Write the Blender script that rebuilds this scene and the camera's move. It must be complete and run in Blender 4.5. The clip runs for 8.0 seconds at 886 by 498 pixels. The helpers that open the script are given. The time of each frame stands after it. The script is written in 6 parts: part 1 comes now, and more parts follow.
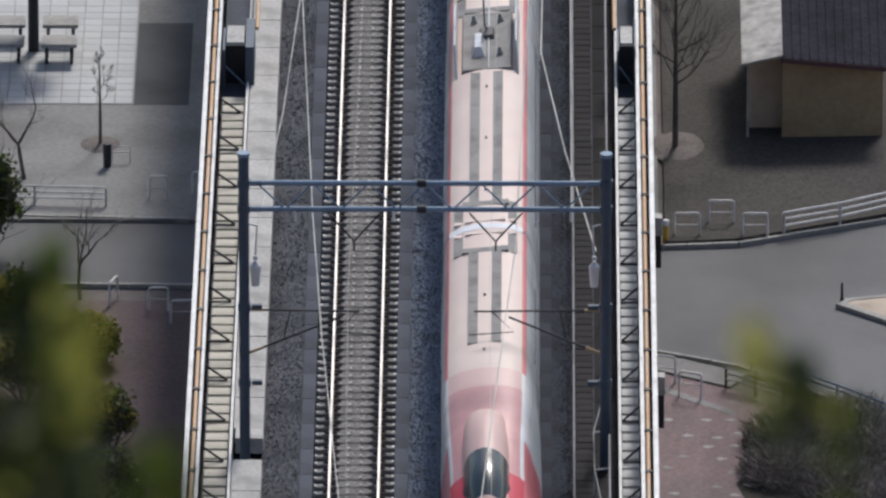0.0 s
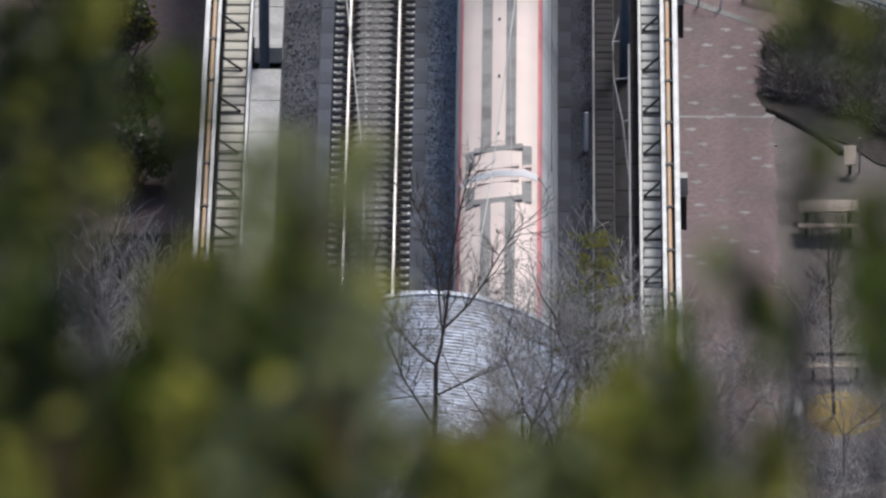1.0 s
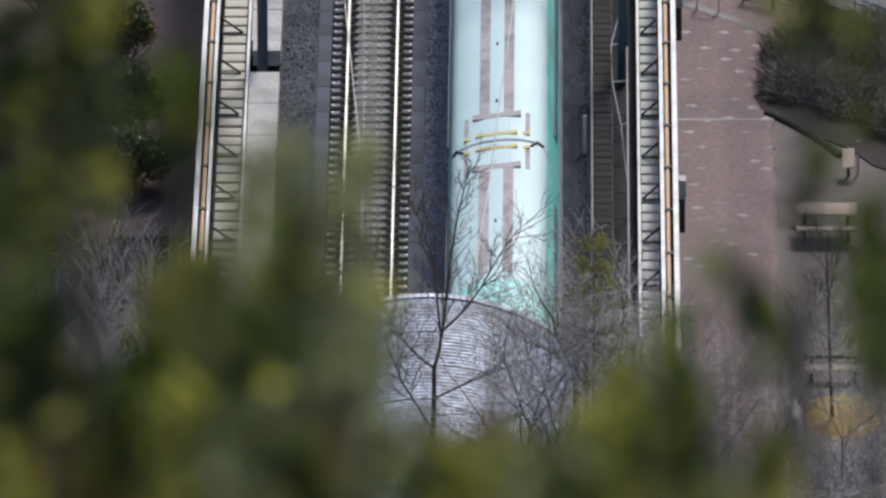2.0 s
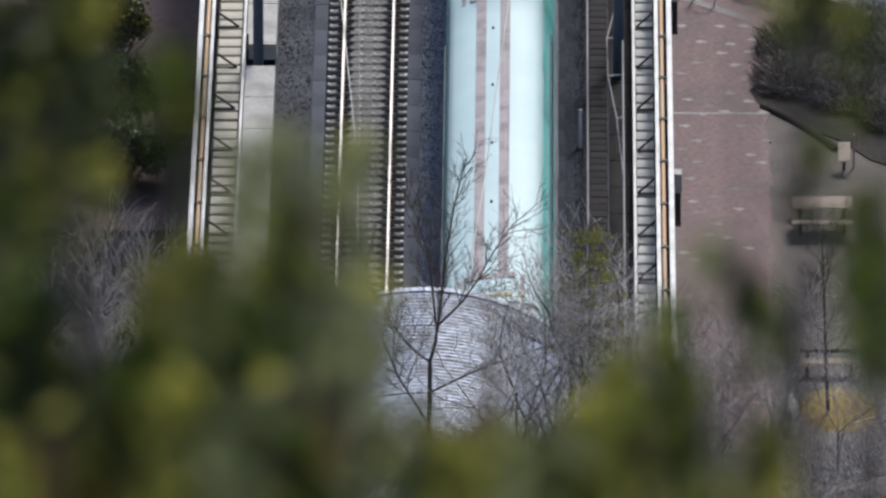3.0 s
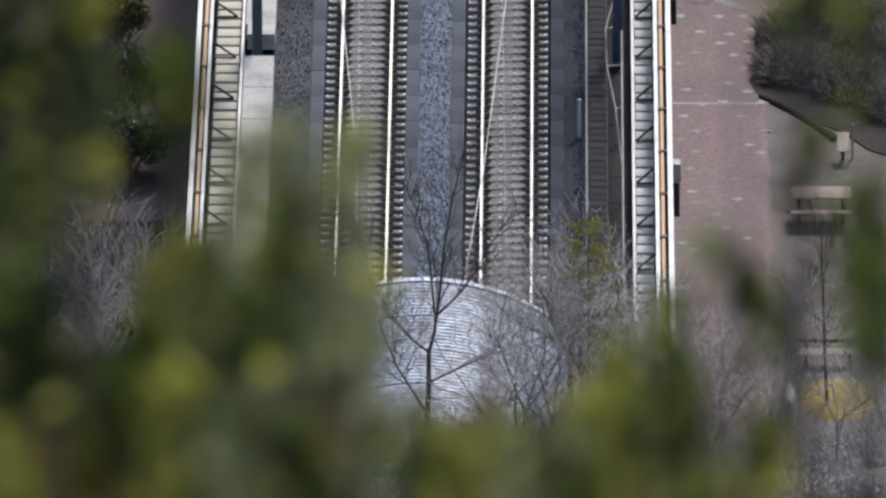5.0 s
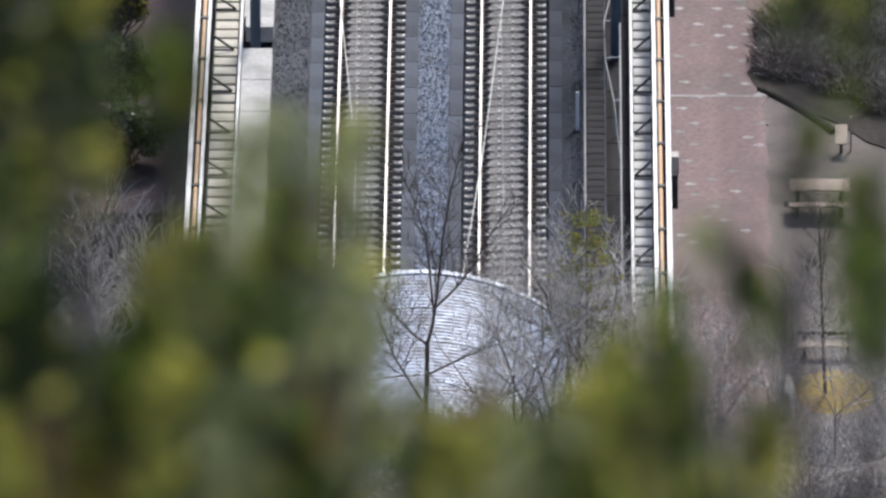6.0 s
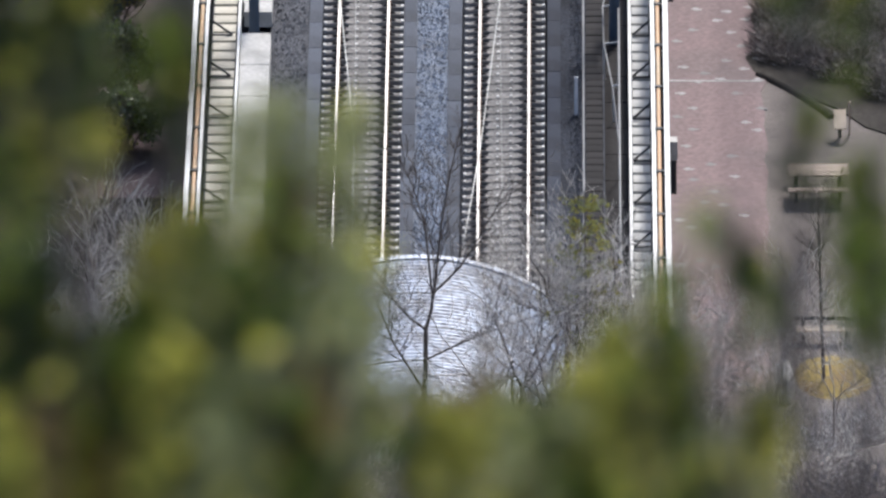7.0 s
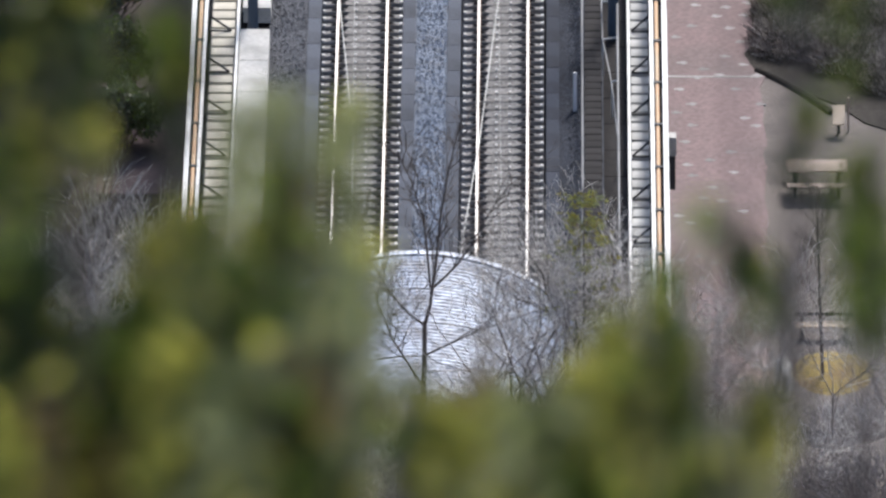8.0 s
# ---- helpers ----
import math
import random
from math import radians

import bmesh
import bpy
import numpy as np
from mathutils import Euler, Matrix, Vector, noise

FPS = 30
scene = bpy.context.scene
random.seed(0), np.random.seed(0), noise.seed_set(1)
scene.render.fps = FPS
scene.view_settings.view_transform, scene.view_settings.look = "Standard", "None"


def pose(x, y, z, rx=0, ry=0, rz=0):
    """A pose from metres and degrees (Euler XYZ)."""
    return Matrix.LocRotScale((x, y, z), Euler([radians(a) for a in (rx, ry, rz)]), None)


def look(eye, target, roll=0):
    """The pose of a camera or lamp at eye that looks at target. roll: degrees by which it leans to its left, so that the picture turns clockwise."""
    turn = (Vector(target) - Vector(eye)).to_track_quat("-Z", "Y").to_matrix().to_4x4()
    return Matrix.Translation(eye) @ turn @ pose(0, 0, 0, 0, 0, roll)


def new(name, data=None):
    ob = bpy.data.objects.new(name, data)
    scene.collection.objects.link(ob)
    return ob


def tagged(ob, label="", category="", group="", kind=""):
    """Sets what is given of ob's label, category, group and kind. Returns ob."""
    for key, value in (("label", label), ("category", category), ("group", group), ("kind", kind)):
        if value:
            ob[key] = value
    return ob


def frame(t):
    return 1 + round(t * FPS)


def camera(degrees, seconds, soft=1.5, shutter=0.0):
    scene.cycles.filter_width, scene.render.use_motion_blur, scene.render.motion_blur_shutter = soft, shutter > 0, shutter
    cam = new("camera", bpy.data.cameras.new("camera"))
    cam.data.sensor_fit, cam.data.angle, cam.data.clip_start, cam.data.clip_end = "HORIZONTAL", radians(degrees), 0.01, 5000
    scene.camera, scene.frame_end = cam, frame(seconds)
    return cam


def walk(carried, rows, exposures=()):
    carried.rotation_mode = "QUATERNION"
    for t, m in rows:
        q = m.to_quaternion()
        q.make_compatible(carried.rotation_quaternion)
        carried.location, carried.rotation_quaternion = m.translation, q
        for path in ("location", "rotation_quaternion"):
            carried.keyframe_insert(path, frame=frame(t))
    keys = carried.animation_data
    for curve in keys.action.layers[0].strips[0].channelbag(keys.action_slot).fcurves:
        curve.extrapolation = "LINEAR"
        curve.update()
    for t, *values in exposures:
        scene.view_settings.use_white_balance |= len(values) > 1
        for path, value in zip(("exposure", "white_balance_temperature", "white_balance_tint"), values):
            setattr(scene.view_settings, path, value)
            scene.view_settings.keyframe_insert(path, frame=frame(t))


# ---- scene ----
# ---------------------------------------------------------------- camera
EYE = (3.214, -431.08, 186.95)
LENS = 28000.0          # focal length over the width of one fine step of aim
PITCH, YAW = 23.445, 0.4185
cam = camera(3.2077, 8.0, soft=2.6)
cam.data.dof.use_dof = True
cam.data.dof.focus_distance = 466.0
cam.data.dof.aperture_fstop = 5.4

# seconds, aim to the side, aim up, in fine steps
AIM = [
    (0.0, -34, 691), (0.1, -29, 656), (0.2, -21.5, 545), (0.3, -19, 433), (0.4, -14, 256),
    (0.5, -25.5, 95), (0.6, -20, 8), (0.7, -21, 3), (0.8, -10, -13), (0.9, -8, 2), (1.0, 0, 0),
    (1.1, -3, 10), (1.2, -17, 10), (1.3, -12, 5), (1.4, -16, 9), (1.5, -6.5, 9.5), (1.6, -4, 9.5),
    (1.7, 0, 9), (2.0, -3, 5), (2.4, -7, 0), (2.8, -9.5, -4), (3.0, -10.5, -6), (3.5, -11.5, -8.5),
    (4.0, -17.5, -22.5), (4.3, -13.5, -26), (4.5, -14.5, -21.5), (4.7, -12, -21.5), (5.2, -13, -26),
    (5.8, -14.5, -33), (6.0, -15.5, -37), (6.3, -15.5, -42), (6.5, -15.5, -48), (7.0, -18, -63.5),
    (7.5, -22.5, -68.5), (8.0, -20, -71),
]


def aimed(side, up):
    turn = math.degrees(side / LENS / math.cos(radians(PITCH)))
    return pose(*EYE, 90 - PITCH + math.degrees(up / LENS), 0, YAW + turn)


walk(cam, [(t, aimed(a, b)) for t, a, b in AIM],
     exposures=((0.0, -0.10), (0.3, -0.16), (0.5, -0.22), (1.0, 0.0), (1.5, 0.05), (4.5, 0.13), (6.0, 0.59), (8.0, 0.70)))

# ---------------------------------------------------------------- light
SUN_EL, SUN_AZ = 47.0, 17.0      # degrees; azimuth from +y towards +x
sky = bpy.data.worlds.new("sky")
scene.world = sky
sky.use_nodes = True
nt = sky.node_tree
tex = nt.nodes.new("ShaderNodeTexSky")
tex.sky_type, tex.sun_disc = "NISHITA", False
tex.sun_elevation, tex.sun_rotation = radians(SUN_EL), radians(SUN_AZ)
tex.air_density, tex.dust_density = 1.0, 2.0
nt.links.new(tex.outputs[0], nt.nodes["Background"].inputs[0])
nt.nodes["Background"].inputs[1].default_value = 0.125
lamp = bpy.data.lights.new("sun", "SUN")
lamp.energy, lamp.angle, lamp.color = 2.7, radians(12.0), (1.0, 0.965, 0.93)
sun = new("sun", lamp)
a, e = radians(SUN_AZ), radians(SUN_EL)
sun.matrix_world = look((60 * math.sin(a) * math.cos(e), 60 * math.cos(a) * math.cos(e), 60 * math.sin(e)), (0, 0, 0))


# ---------------------------------------------------------------- materials
def material(name, color, rough=0.7, metal=0.0, vary=0.25, grain=3.0, stain=0.4, bump=0.0, dirt=None, each=0.0,
             island=0.0, coat=0.0, stretch=(1, 1, 1), voronoi=False, lucent=0.0, spec=0.5):
    """Base colour broken up by fine grain and large stains; dirt is the colour of the stains; each varies it per object."""
    m = bpy.data.materials.new(name)
    m.use_nodes = True
    n, l = m.node_tree.nodes, m.node_tree.links
    b = n["Principled BSDF"]
    b.inputs["Roughness"].default_value, b.inputs["Metallic"].default_value = rough, metal
    b.inputs["Specular IOR Level"].default_value = spec
    b.inputs["Coat Weight"].default_value = coat
    co = n.new("ShaderNodeTexCoord")
    mp = n.new("ShaderNodeMapping")
    mp.inputs["Scale"].default_value = stretch
    l.new(co.outputs["Object"], mp.inputs[0])
    fine = n.new("ShaderNodeTexVoronoi" if voronoi else "ShaderNodeTexNoise")
    fine.inputs["Scale"].default_value = grain
    if not voronoi:
        fine.inputs["Detail"].default_value = 5
    l.new(mp.outputs[0], fine.inputs["Vector"])
    big = n.new("ShaderNodeTexNoise")
    big.inputs["Scale"].default_value, big.inputs["Detail"].default_value = stain, 6
    l.new(mp.outputs[0], big.inputs["Vector"])
    d = dirt or [c * 0.55 for c in color]
    mix = n.new("ShaderNodeMix")
    mix.data_type = "RGBA"
    mix.inputs["A"].default_value, mix.inputs["B"].default_value = (*color, 1), (*d, 1)
    ramp = n.new("ShaderNodeMapRange")
    ramp.inputs[1].default_value, ramp.inputs[2].default_value = 0.45, 0.72
    l.new(big.outputs[0], ramp.inputs[0])
    l.new(ramp.outputs[0], mix.inputs["Factor"])
    hsv = n.new("ShaderNodeHueSaturation")
    l.new(mix.outputs["Result"], hsv.inputs["Color"])
    val = n.new("ShaderNodeMapRange")
    val.inputs[1].default_value, val.inputs[2].default_value = (0.0, 1.0) if voronoi else (0.25, 0.75)
    val.inputs[3].default_value, val.inputs[4].default_value = 1 - vary, 1 + vary
    l.new(fine.outputs["Color" if voronoi else 0], val.inputs[0])
    last = val.outputs[0]
    for amount, kind, out in ((each, "ShaderNodeObjectInfo", "Random"), (island, "ShaderNodeNewGeometry", "Random Per Island")):
        if amount:
            src = n.new(kind)
            r = n.new("ShaderNodeMapRange")
            r.inputs[3].default_value, r.inputs[4].default_value = 1 - amount, 1 + amount
            l.new(src.outputs[out], r.inputs[0])
            mul = n.new("ShaderNodeMath")
            mul.operation = "MULTIPLY"
            l.new(last, mul.inputs[0])
            l.new(r.outputs[0], mul.inputs[1])
            last = mul.outputs[0]
    l.new(last, hsv.inputs["Value"])
    l.new(hsv.outputs[0], b.inputs["Base Color"])
    if lucent:
        tr = n.new("ShaderNodeBsdfTranslucent")
        sh = n.new("ShaderNodeMixShader")
        sh.inputs[0].default_value = lucent
        l.new(hsv.outputs[0], tr.inputs[0])
        l.new(b.outputs[0], sh.inputs[1])
        l.new(tr.outputs[0], sh.inputs[2])
        l.new(sh.outputs[0], n["Material Output"].inputs[0])
    if bump:
        bp = n.new("ShaderNodeBump")
        bp.inputs["Strength"].default_value, bp.inputs["Distance"].default_value = min(1, bump), 0.03
        l.new(fine.outputs[0], bp.inputs["Height"])
        l.new(bp.outputs[0], b.inputs["Normal"])
    return m


M = {}
M["soil"] = material("soil", (0.062, 0.055, 0.05), 0.95, vary=0.5, grain=9, stain=0.3, dirt=(0.036, 0.032, 0.03), bump=0.6)
M["humus"] = material("dark_humus", (0.052, 0.047, 0.042), 0.95, vary=0.5, grain=10, stain=0.5, dirt=(0.022, 0.02, 0.018), bump=0.6, spec=0.15)
M["litter"] = material("leaf_litter", (0.165, 0.142, 0.132), 0.95, vary=0.5, grain=14, stain=0.6, dirt=(0.085, 0.075, 0.071), bump=0.8)
M["plaza"] = material("plaza_concrete", (0.24, 0.235, 0.228), 0.85, vary=0.16, grain=6, stain=0.3, dirt=(0.155, 0.148, 0.14), bump=0.15)
M["asphalt"] = material("asphalt", (0.145, 0.145, 0.15), 0.8, vary=0.16, grain=25, stain=0.13, dirt=(0.085, 0.084, 0.086), bump=0.25)
M["patch"] = material("dark_paving", (0.085, 0.085, 0.088), 0.85, vary=0.12, grain=20, stain=0.3)
M["paver"] = material("red_paver", (0.208, 0.145, 0.147), 0.85, vary=0.25, grain=7, stain=0.35, dirt=(0.158, 0.122, 0.122), bump=0.2)
M["pale_paver"] = material("pale_paver", (0.31, 0.30, 0.295), 0.8, vary=0.35, grain=8, each=0.35)
M["white_tile"] = material("white_tile", (0.43, 0.44, 0.445), 0.5, vary=0.12, grain=2, stain=0.3, dirt=(0.29, 0.30, 0.305), each=0.10)
M["kerb"] = material("kerb_stone", (0.36, 0.35, 0.33), 0.85, vary=0.2, grain=6, each=0.1)
M["concrete"] = material("concrete", (0.50, 0.49, 0.465), 0.85, vary=0.2, grain=7, stain=0.9, dirt=(0.31, 0.30, 0.285), bump=0.15, each=0.08)
M["dark_concrete"] = material("dark_concrete", (0.085, 0.094, 0.116), 0.85, vary=0.2, grain=9, stain=0.4, dirt=(0.056, 0.060, 0.072), bump=0.15, each=0.14, spec=0.2)
M["lid"] = material("trough_lid", (0.56, 0.535, 0.46), 0.85, vary=0.12, grain=8, stain=0.7, dirt=(0.42, 0.40, 0.34), each=0.14)
M["lid_grey"] = material("grey_trough_lid", (0.50, 0.505, 0.50), 0.85, vary=0.14, grain=8, stain=0.7, dirt=(0.36, 0.365, 0.37), each=0.14)
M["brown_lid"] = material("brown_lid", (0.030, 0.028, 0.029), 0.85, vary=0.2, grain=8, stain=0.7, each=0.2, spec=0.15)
# Dark copy of dark_concrete: shade beside the train put into the colour.
M["side_panel"] = material("shaded_panel", (0.040, 0.045, 0.060), 0.85, vary=0.2, grain=9, stain=0.5, each=0.14, spec=0.15)
M["sleeper"] = material("sleeper_concrete", (0.25, 0.235, 0.222), 0.85, vary=0.25, grain=11, stain=1.5, dirt=(0.115, 0.108, 0.10), each=0.2)
M["pad"] = material("black_rail_pad", (0.028, 0.027, 0.029), 0.9, vary=0.3, grain=9, spec=0.15)
M["bolt_cap"] = material("pale_bolt_cap", (0.62, 0.60, 0.57), 0.6, vary=0.25, grain=9, each=0.25)
M["ballast"] = material("ballast", (0.19, 0.222, 0.28), 0.9, vary=0.6, grain=30, stain=1.6, dirt=(0.13, 0.14, 0.165), bump=1.0, voronoi=True)
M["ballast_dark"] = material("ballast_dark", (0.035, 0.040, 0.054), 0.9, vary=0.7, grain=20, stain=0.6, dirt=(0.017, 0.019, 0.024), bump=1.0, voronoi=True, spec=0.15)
M["stone"] = material("ballast_stone", (0.22, 0.255, 0.315), 0.85, vary=0.3, grain=20, island=0.65)
M["rail_top"] = material("polished_rail", (0.80, 0.79, 0.77), 0.45, 1.0, vary=0.05, grain=4)
M["rail_side"] = material("rusty_rail", (0.16, 0.105, 0.075), 0.8, vary=0.25, grain=6)
M["white_steel"] = material("white_painted_steel", (0.80, 0.80, 0.78), 0.5, vary=0.07, grain=3, stain=0.9, dirt=(0.6, 0.59, 0.56))
M["galvanised"] = material("galvanised_steel", (0.58, 0.59, 0.60), 0.5, 0.35, vary=0.12, grain=5)
M["orange"] = material("faded_orange_pipe", (0.66, 0.42, 0.25), 0.6, vary=0.12, grain=4, stain=0.8, dirt=(0.6, 0.47, 0.32))
M["dark_steel"] = material("dark_steel", (0.04, 0.042, 0.05), 0.6, 0.2, vary=0.2, grain=6)
M["blue_steel"] = material("blue_painted_steel", (0.062, 0.09, 0.13), 0.5, 0.1, vary=0.14, grain=4, stain=0.9, dirt=(0.068, 0.098, 0.138))
M["insulator"] = material("insulator", (0.50, 0.36, 0.20), 0.35, vary=0.1)
M["wire"] = material("copper_wire", (0.50, 0.50, 0.48), 0.4, 0.6, vary=0.05)
M["hood"] = material("weathered_corrugated_steel", (0.37, 0.41, 0.49), 0.5, 0.35, vary=0.6, grain=5.0, stain=1.1, dirt=(0.17, 0.175, 0.195), bump=0.15, each=0.12)
M["inner"] = material("tunnel_lining", (0.12, 0.12, 0.12), 0.9)
M["stone_dark"] = material("dark_ballast_stone", (0.125, 0.128, 0.14), 0.85, vary=0.3, grain=20, island=0.6, spec=0.2)
# Red nose paled: sun glare is put into the colour.
M["pink_nose"] = material("glared_red_lacquer", (0.66, 0.33, 0.325), 0.48, vary=0.05, grain=0.8, coat=0.2)
M["grey_steel"] = material("dull_grey_steel", (0.27, 0.27, 0.275), 0.6, 0.2, vary=0.15, grain=5)
# Near-white nose centre: its highlight is painted into the teal.
M["aqua_nose"] = material("glared_aqua_lacquer", (0.80, 0.94, 0.94), 0.42, vary=0.05, grain=0.8, coat=0.2)
M["ballast_mid"] = material("grey_brown_ballast", (0.20, 0.192, 0.185), 0.9, vary=0.6, grain=14, stain=1.0, dirt=(0.10, 0.095, 0.09), bump=1.0, voronoi=True)
M["blue_light"] = material("light_blue_steel", (0.20, 0.29, 0.40), 0.45, 0.1, vary=0.12, grain=4, stain=0.9, dirt=(0.14, 0.20, 0.28))
M["leaf_grey"] = material("grey_green_leaf", (0.26, 0.29, 0.145), 0.5, vary=0.25, grain=3, stain=1, island=0.4, lucent=0.45)
M["ballast_left"] = material("shoulder_ballast", (0.115, 0.118, 0.132), 0.9, vary=0.5, grain=30, stain=0.6, dirt=(0.05, 0.054, 0.064), bump=1.0, voronoi=True, spec=0.2)
# Lighter copy of the red for body edges, sunlight put into the colour.
M["rose"] = material("sunlit_red_lacquer", (0.72, 0.17, 0.21), 0.35, vary=0.05, grain=1, coat=0.4)
M["twig_pale"] = material("silvery_twig", (0.62, 0.59, 0.56), 0.7, vary=0.35, grain=6, stain=2, island=0.4)
# Darkened red paver: the shadow on the left pavement is in the colour.
M["old_brick"] = material("shaded_red_paver", (0.125, 0.088, 0.09), 0.9, vary=0.25, grain=7, stain=0.3, dirt=(0.085, 0.065, 0.067), bump=0.2)
# Step between nose and roof in the painted glare.
M["pink_mid"] = material("half_glared_red_lacquer", (0.70, 0.47, 0.43), 0.48, vary=0.05, grain=0.8, coat=0.2)
M["red"] = material("red_lacquer", (0.62, 0.025, 0.06), 0.48, vary=0.04, grain=1, coat=0.2)
# Red roof; the washed-out sun reflection is in the base colour.
M["pink_roof"] = material("glared_red_roof", (0.74, 0.60, 0.53), 0.48, vary=0.04, grain=0.8, stain=0.3, dirt=(0.72, 0.55, 0.50), coat=0.2)
# Teal lightened part way towards the painted glare.
M["aqua_mid"] = material("half_glared_teal_lacquer", (0.42, 0.84, 0.79), 0.42, vary=0.05, grain=0.8, coat=0.2)
M["train_white"] = material("white_lacquer", (0.84, 0.84, 0.86), 0.25, vary=0.03, grain=1, coat=0.5)
M["silver"] = material("silver_lacquer", (0.60, 0.63, 0.66), 0.35, 0.15, vary=0.04, grain=1, coat=0.3)
M["teal"] = material("teal_lacquer", (0.17, 0.78, 0.71), 0.3, vary=0.04, grain=1, coat=0.6)
# Teal roof with the sun's glare mixed into its base colour.
M["cyan_roof"] = material("glared_teal_roof", (0.51, 0.69, 0.71), 0.48, vary=0.05, grain=0.7, stain=0.35, dirt=(0.55, 0.69, 0.70), coat=0.2)
M["magenta"] = material("magenta_line", (0.62, 0.10, 0.30), 0.3)
M["roof_grey"] = material("roof_walkway_grey", (0.27, 0.26, 0.25), 0.75, vary=0.1, grain=5, stain=1.2)
M["roof_mauve"] = material("roof_walkway_mauve", (0.40, 0.355, 0.37), 0.75, vary=0.12, grain=5, stain=1.2)
M["yellow"] = material("yellow_marking", (0.62, 0.50, 0.17), 0.6, vary=0.15)
M["bellows"] = material("grey_rubber", (0.10, 0.10, 0.105), 0.6)
M["windscreen"] = material("dark_glass", (0.03, 0.05, 0.06), 0.22, vary=0.05, coat=0.3)
M["bark"] = material("grey_bark", (0.135, 0.115, 0.105), 0.9, vary=0.35, grain=9, stain=2)
M["twig"] = material("pale_twig", (0.33, 0.30, 0.285), 0.85, vary=0.35, grain=6, stain=2, island=0.35)
M["leaf"] = material("evergreen_leaf", (0.074, 0.112, 0.022), 0.42, vary=0.35, grain=3, stain=1.2, dirt=(0.105, 0.125, 0.026), island=0.7, lucent=0.5)
M["leaf_dark"] = material("dark_leaf", (0.115, 0.14, 0.085), 0.45, vary=0.3, grain=3, stain=1, dirt=(0.06, 0.08, 0.04), island=0.55, lucent=0.3)
M["leaf_yellow"] = material("yellowed_leaf", (0.30, 0.26, 0.06), 0.5, vary=0.3, grain=3, stain=1, dirt=(0.14, 0.145, 0.045), island=0.4, lucent=0.5)
# Very dark leaf copy: shade inside the scrub painted as leaf colour.
M["leaf_shadow"] = material("shaded_green_leaf", (0.028, 0.048, 0.012), 0.4, vary=0.35, grain=3, stain=1.2, island=0.6, lucent=0.3)
M["leaf_brown"] = material("dry_leaf", (0.23, 0.175, 0.085), 0.6, vary=0.3, grain=3, island=0.4, lucent=0.5)
M["wood"] = material("weathered_plank", (0.46, 0.37, 0.32), 0.8, vary=0.18, grain=5, stain=1.5, stretch=(0.4, 4, 4), dirt=(0.36, 0.29, 0.25), each=0.1)
M["ochre"] = material("ochre_wall", (0.40, 0.30, 0.175), 0.85, vary=0.14, grain=5, stain=0.5, dirt=(0.32, 0.235, 0.14))
M["beige"] = material("beige_board", (0.62, 0.51, 0.40), 0.8, vary=0.12, grain=4, stain=0.6)
M["roof_blue"] = material("dark_blue_grey_roof", (0.028, 0.028, 0.04), 0.9, vary=0.5, grain=6, stain=0.8, spec=0.1)
M["pale_roof"] = material("weathered_pale_roof", (0.50, 0.48, 0.45), 0.8, vary=0.3, grain=3, stain=1.2, dirt=(0.24, 0.23, 0.22))
M["moss"] = material("yellow_moss", (0.28, 0.21, 0.06), 0.95, vary=0.55, grain=7, stain=0.8, dirt=(0.19, 0.13, 0.06), bump=0.5)
M["rock"] = material("pale_rock", (0.66, 0.64, 0.60), 0.85, vary=0.25, grain=4, stain=1.5, bump=0.4)
M["signal_yellow"] = material("yellow_post", (0.62, 0.38, 0.05), 0.5, vary=0.1)
M["blue_rail"] = material("pale_blue_rail", (0.14, 0.22, 0.36), 0.5, vary=0.15)

M["magenta_brown"] = material("maroon_fascia", (0.10, 0.05, 0.06), 0.6)
M["hedge_tip"] = material("hedge_tip", (0.40, 0.36, 0.345), 0.85, vary=0.35, grain=6, stain=2, island=0.45)
M["leaf_olive"] = material("olive_leaf", (0.37, 0.365, 0.08), 0.5, vary=0.35, grain=3, stain=1.2, dirt=(0.22, 0.25, 0.06), island=0.6, lucent=0.5)

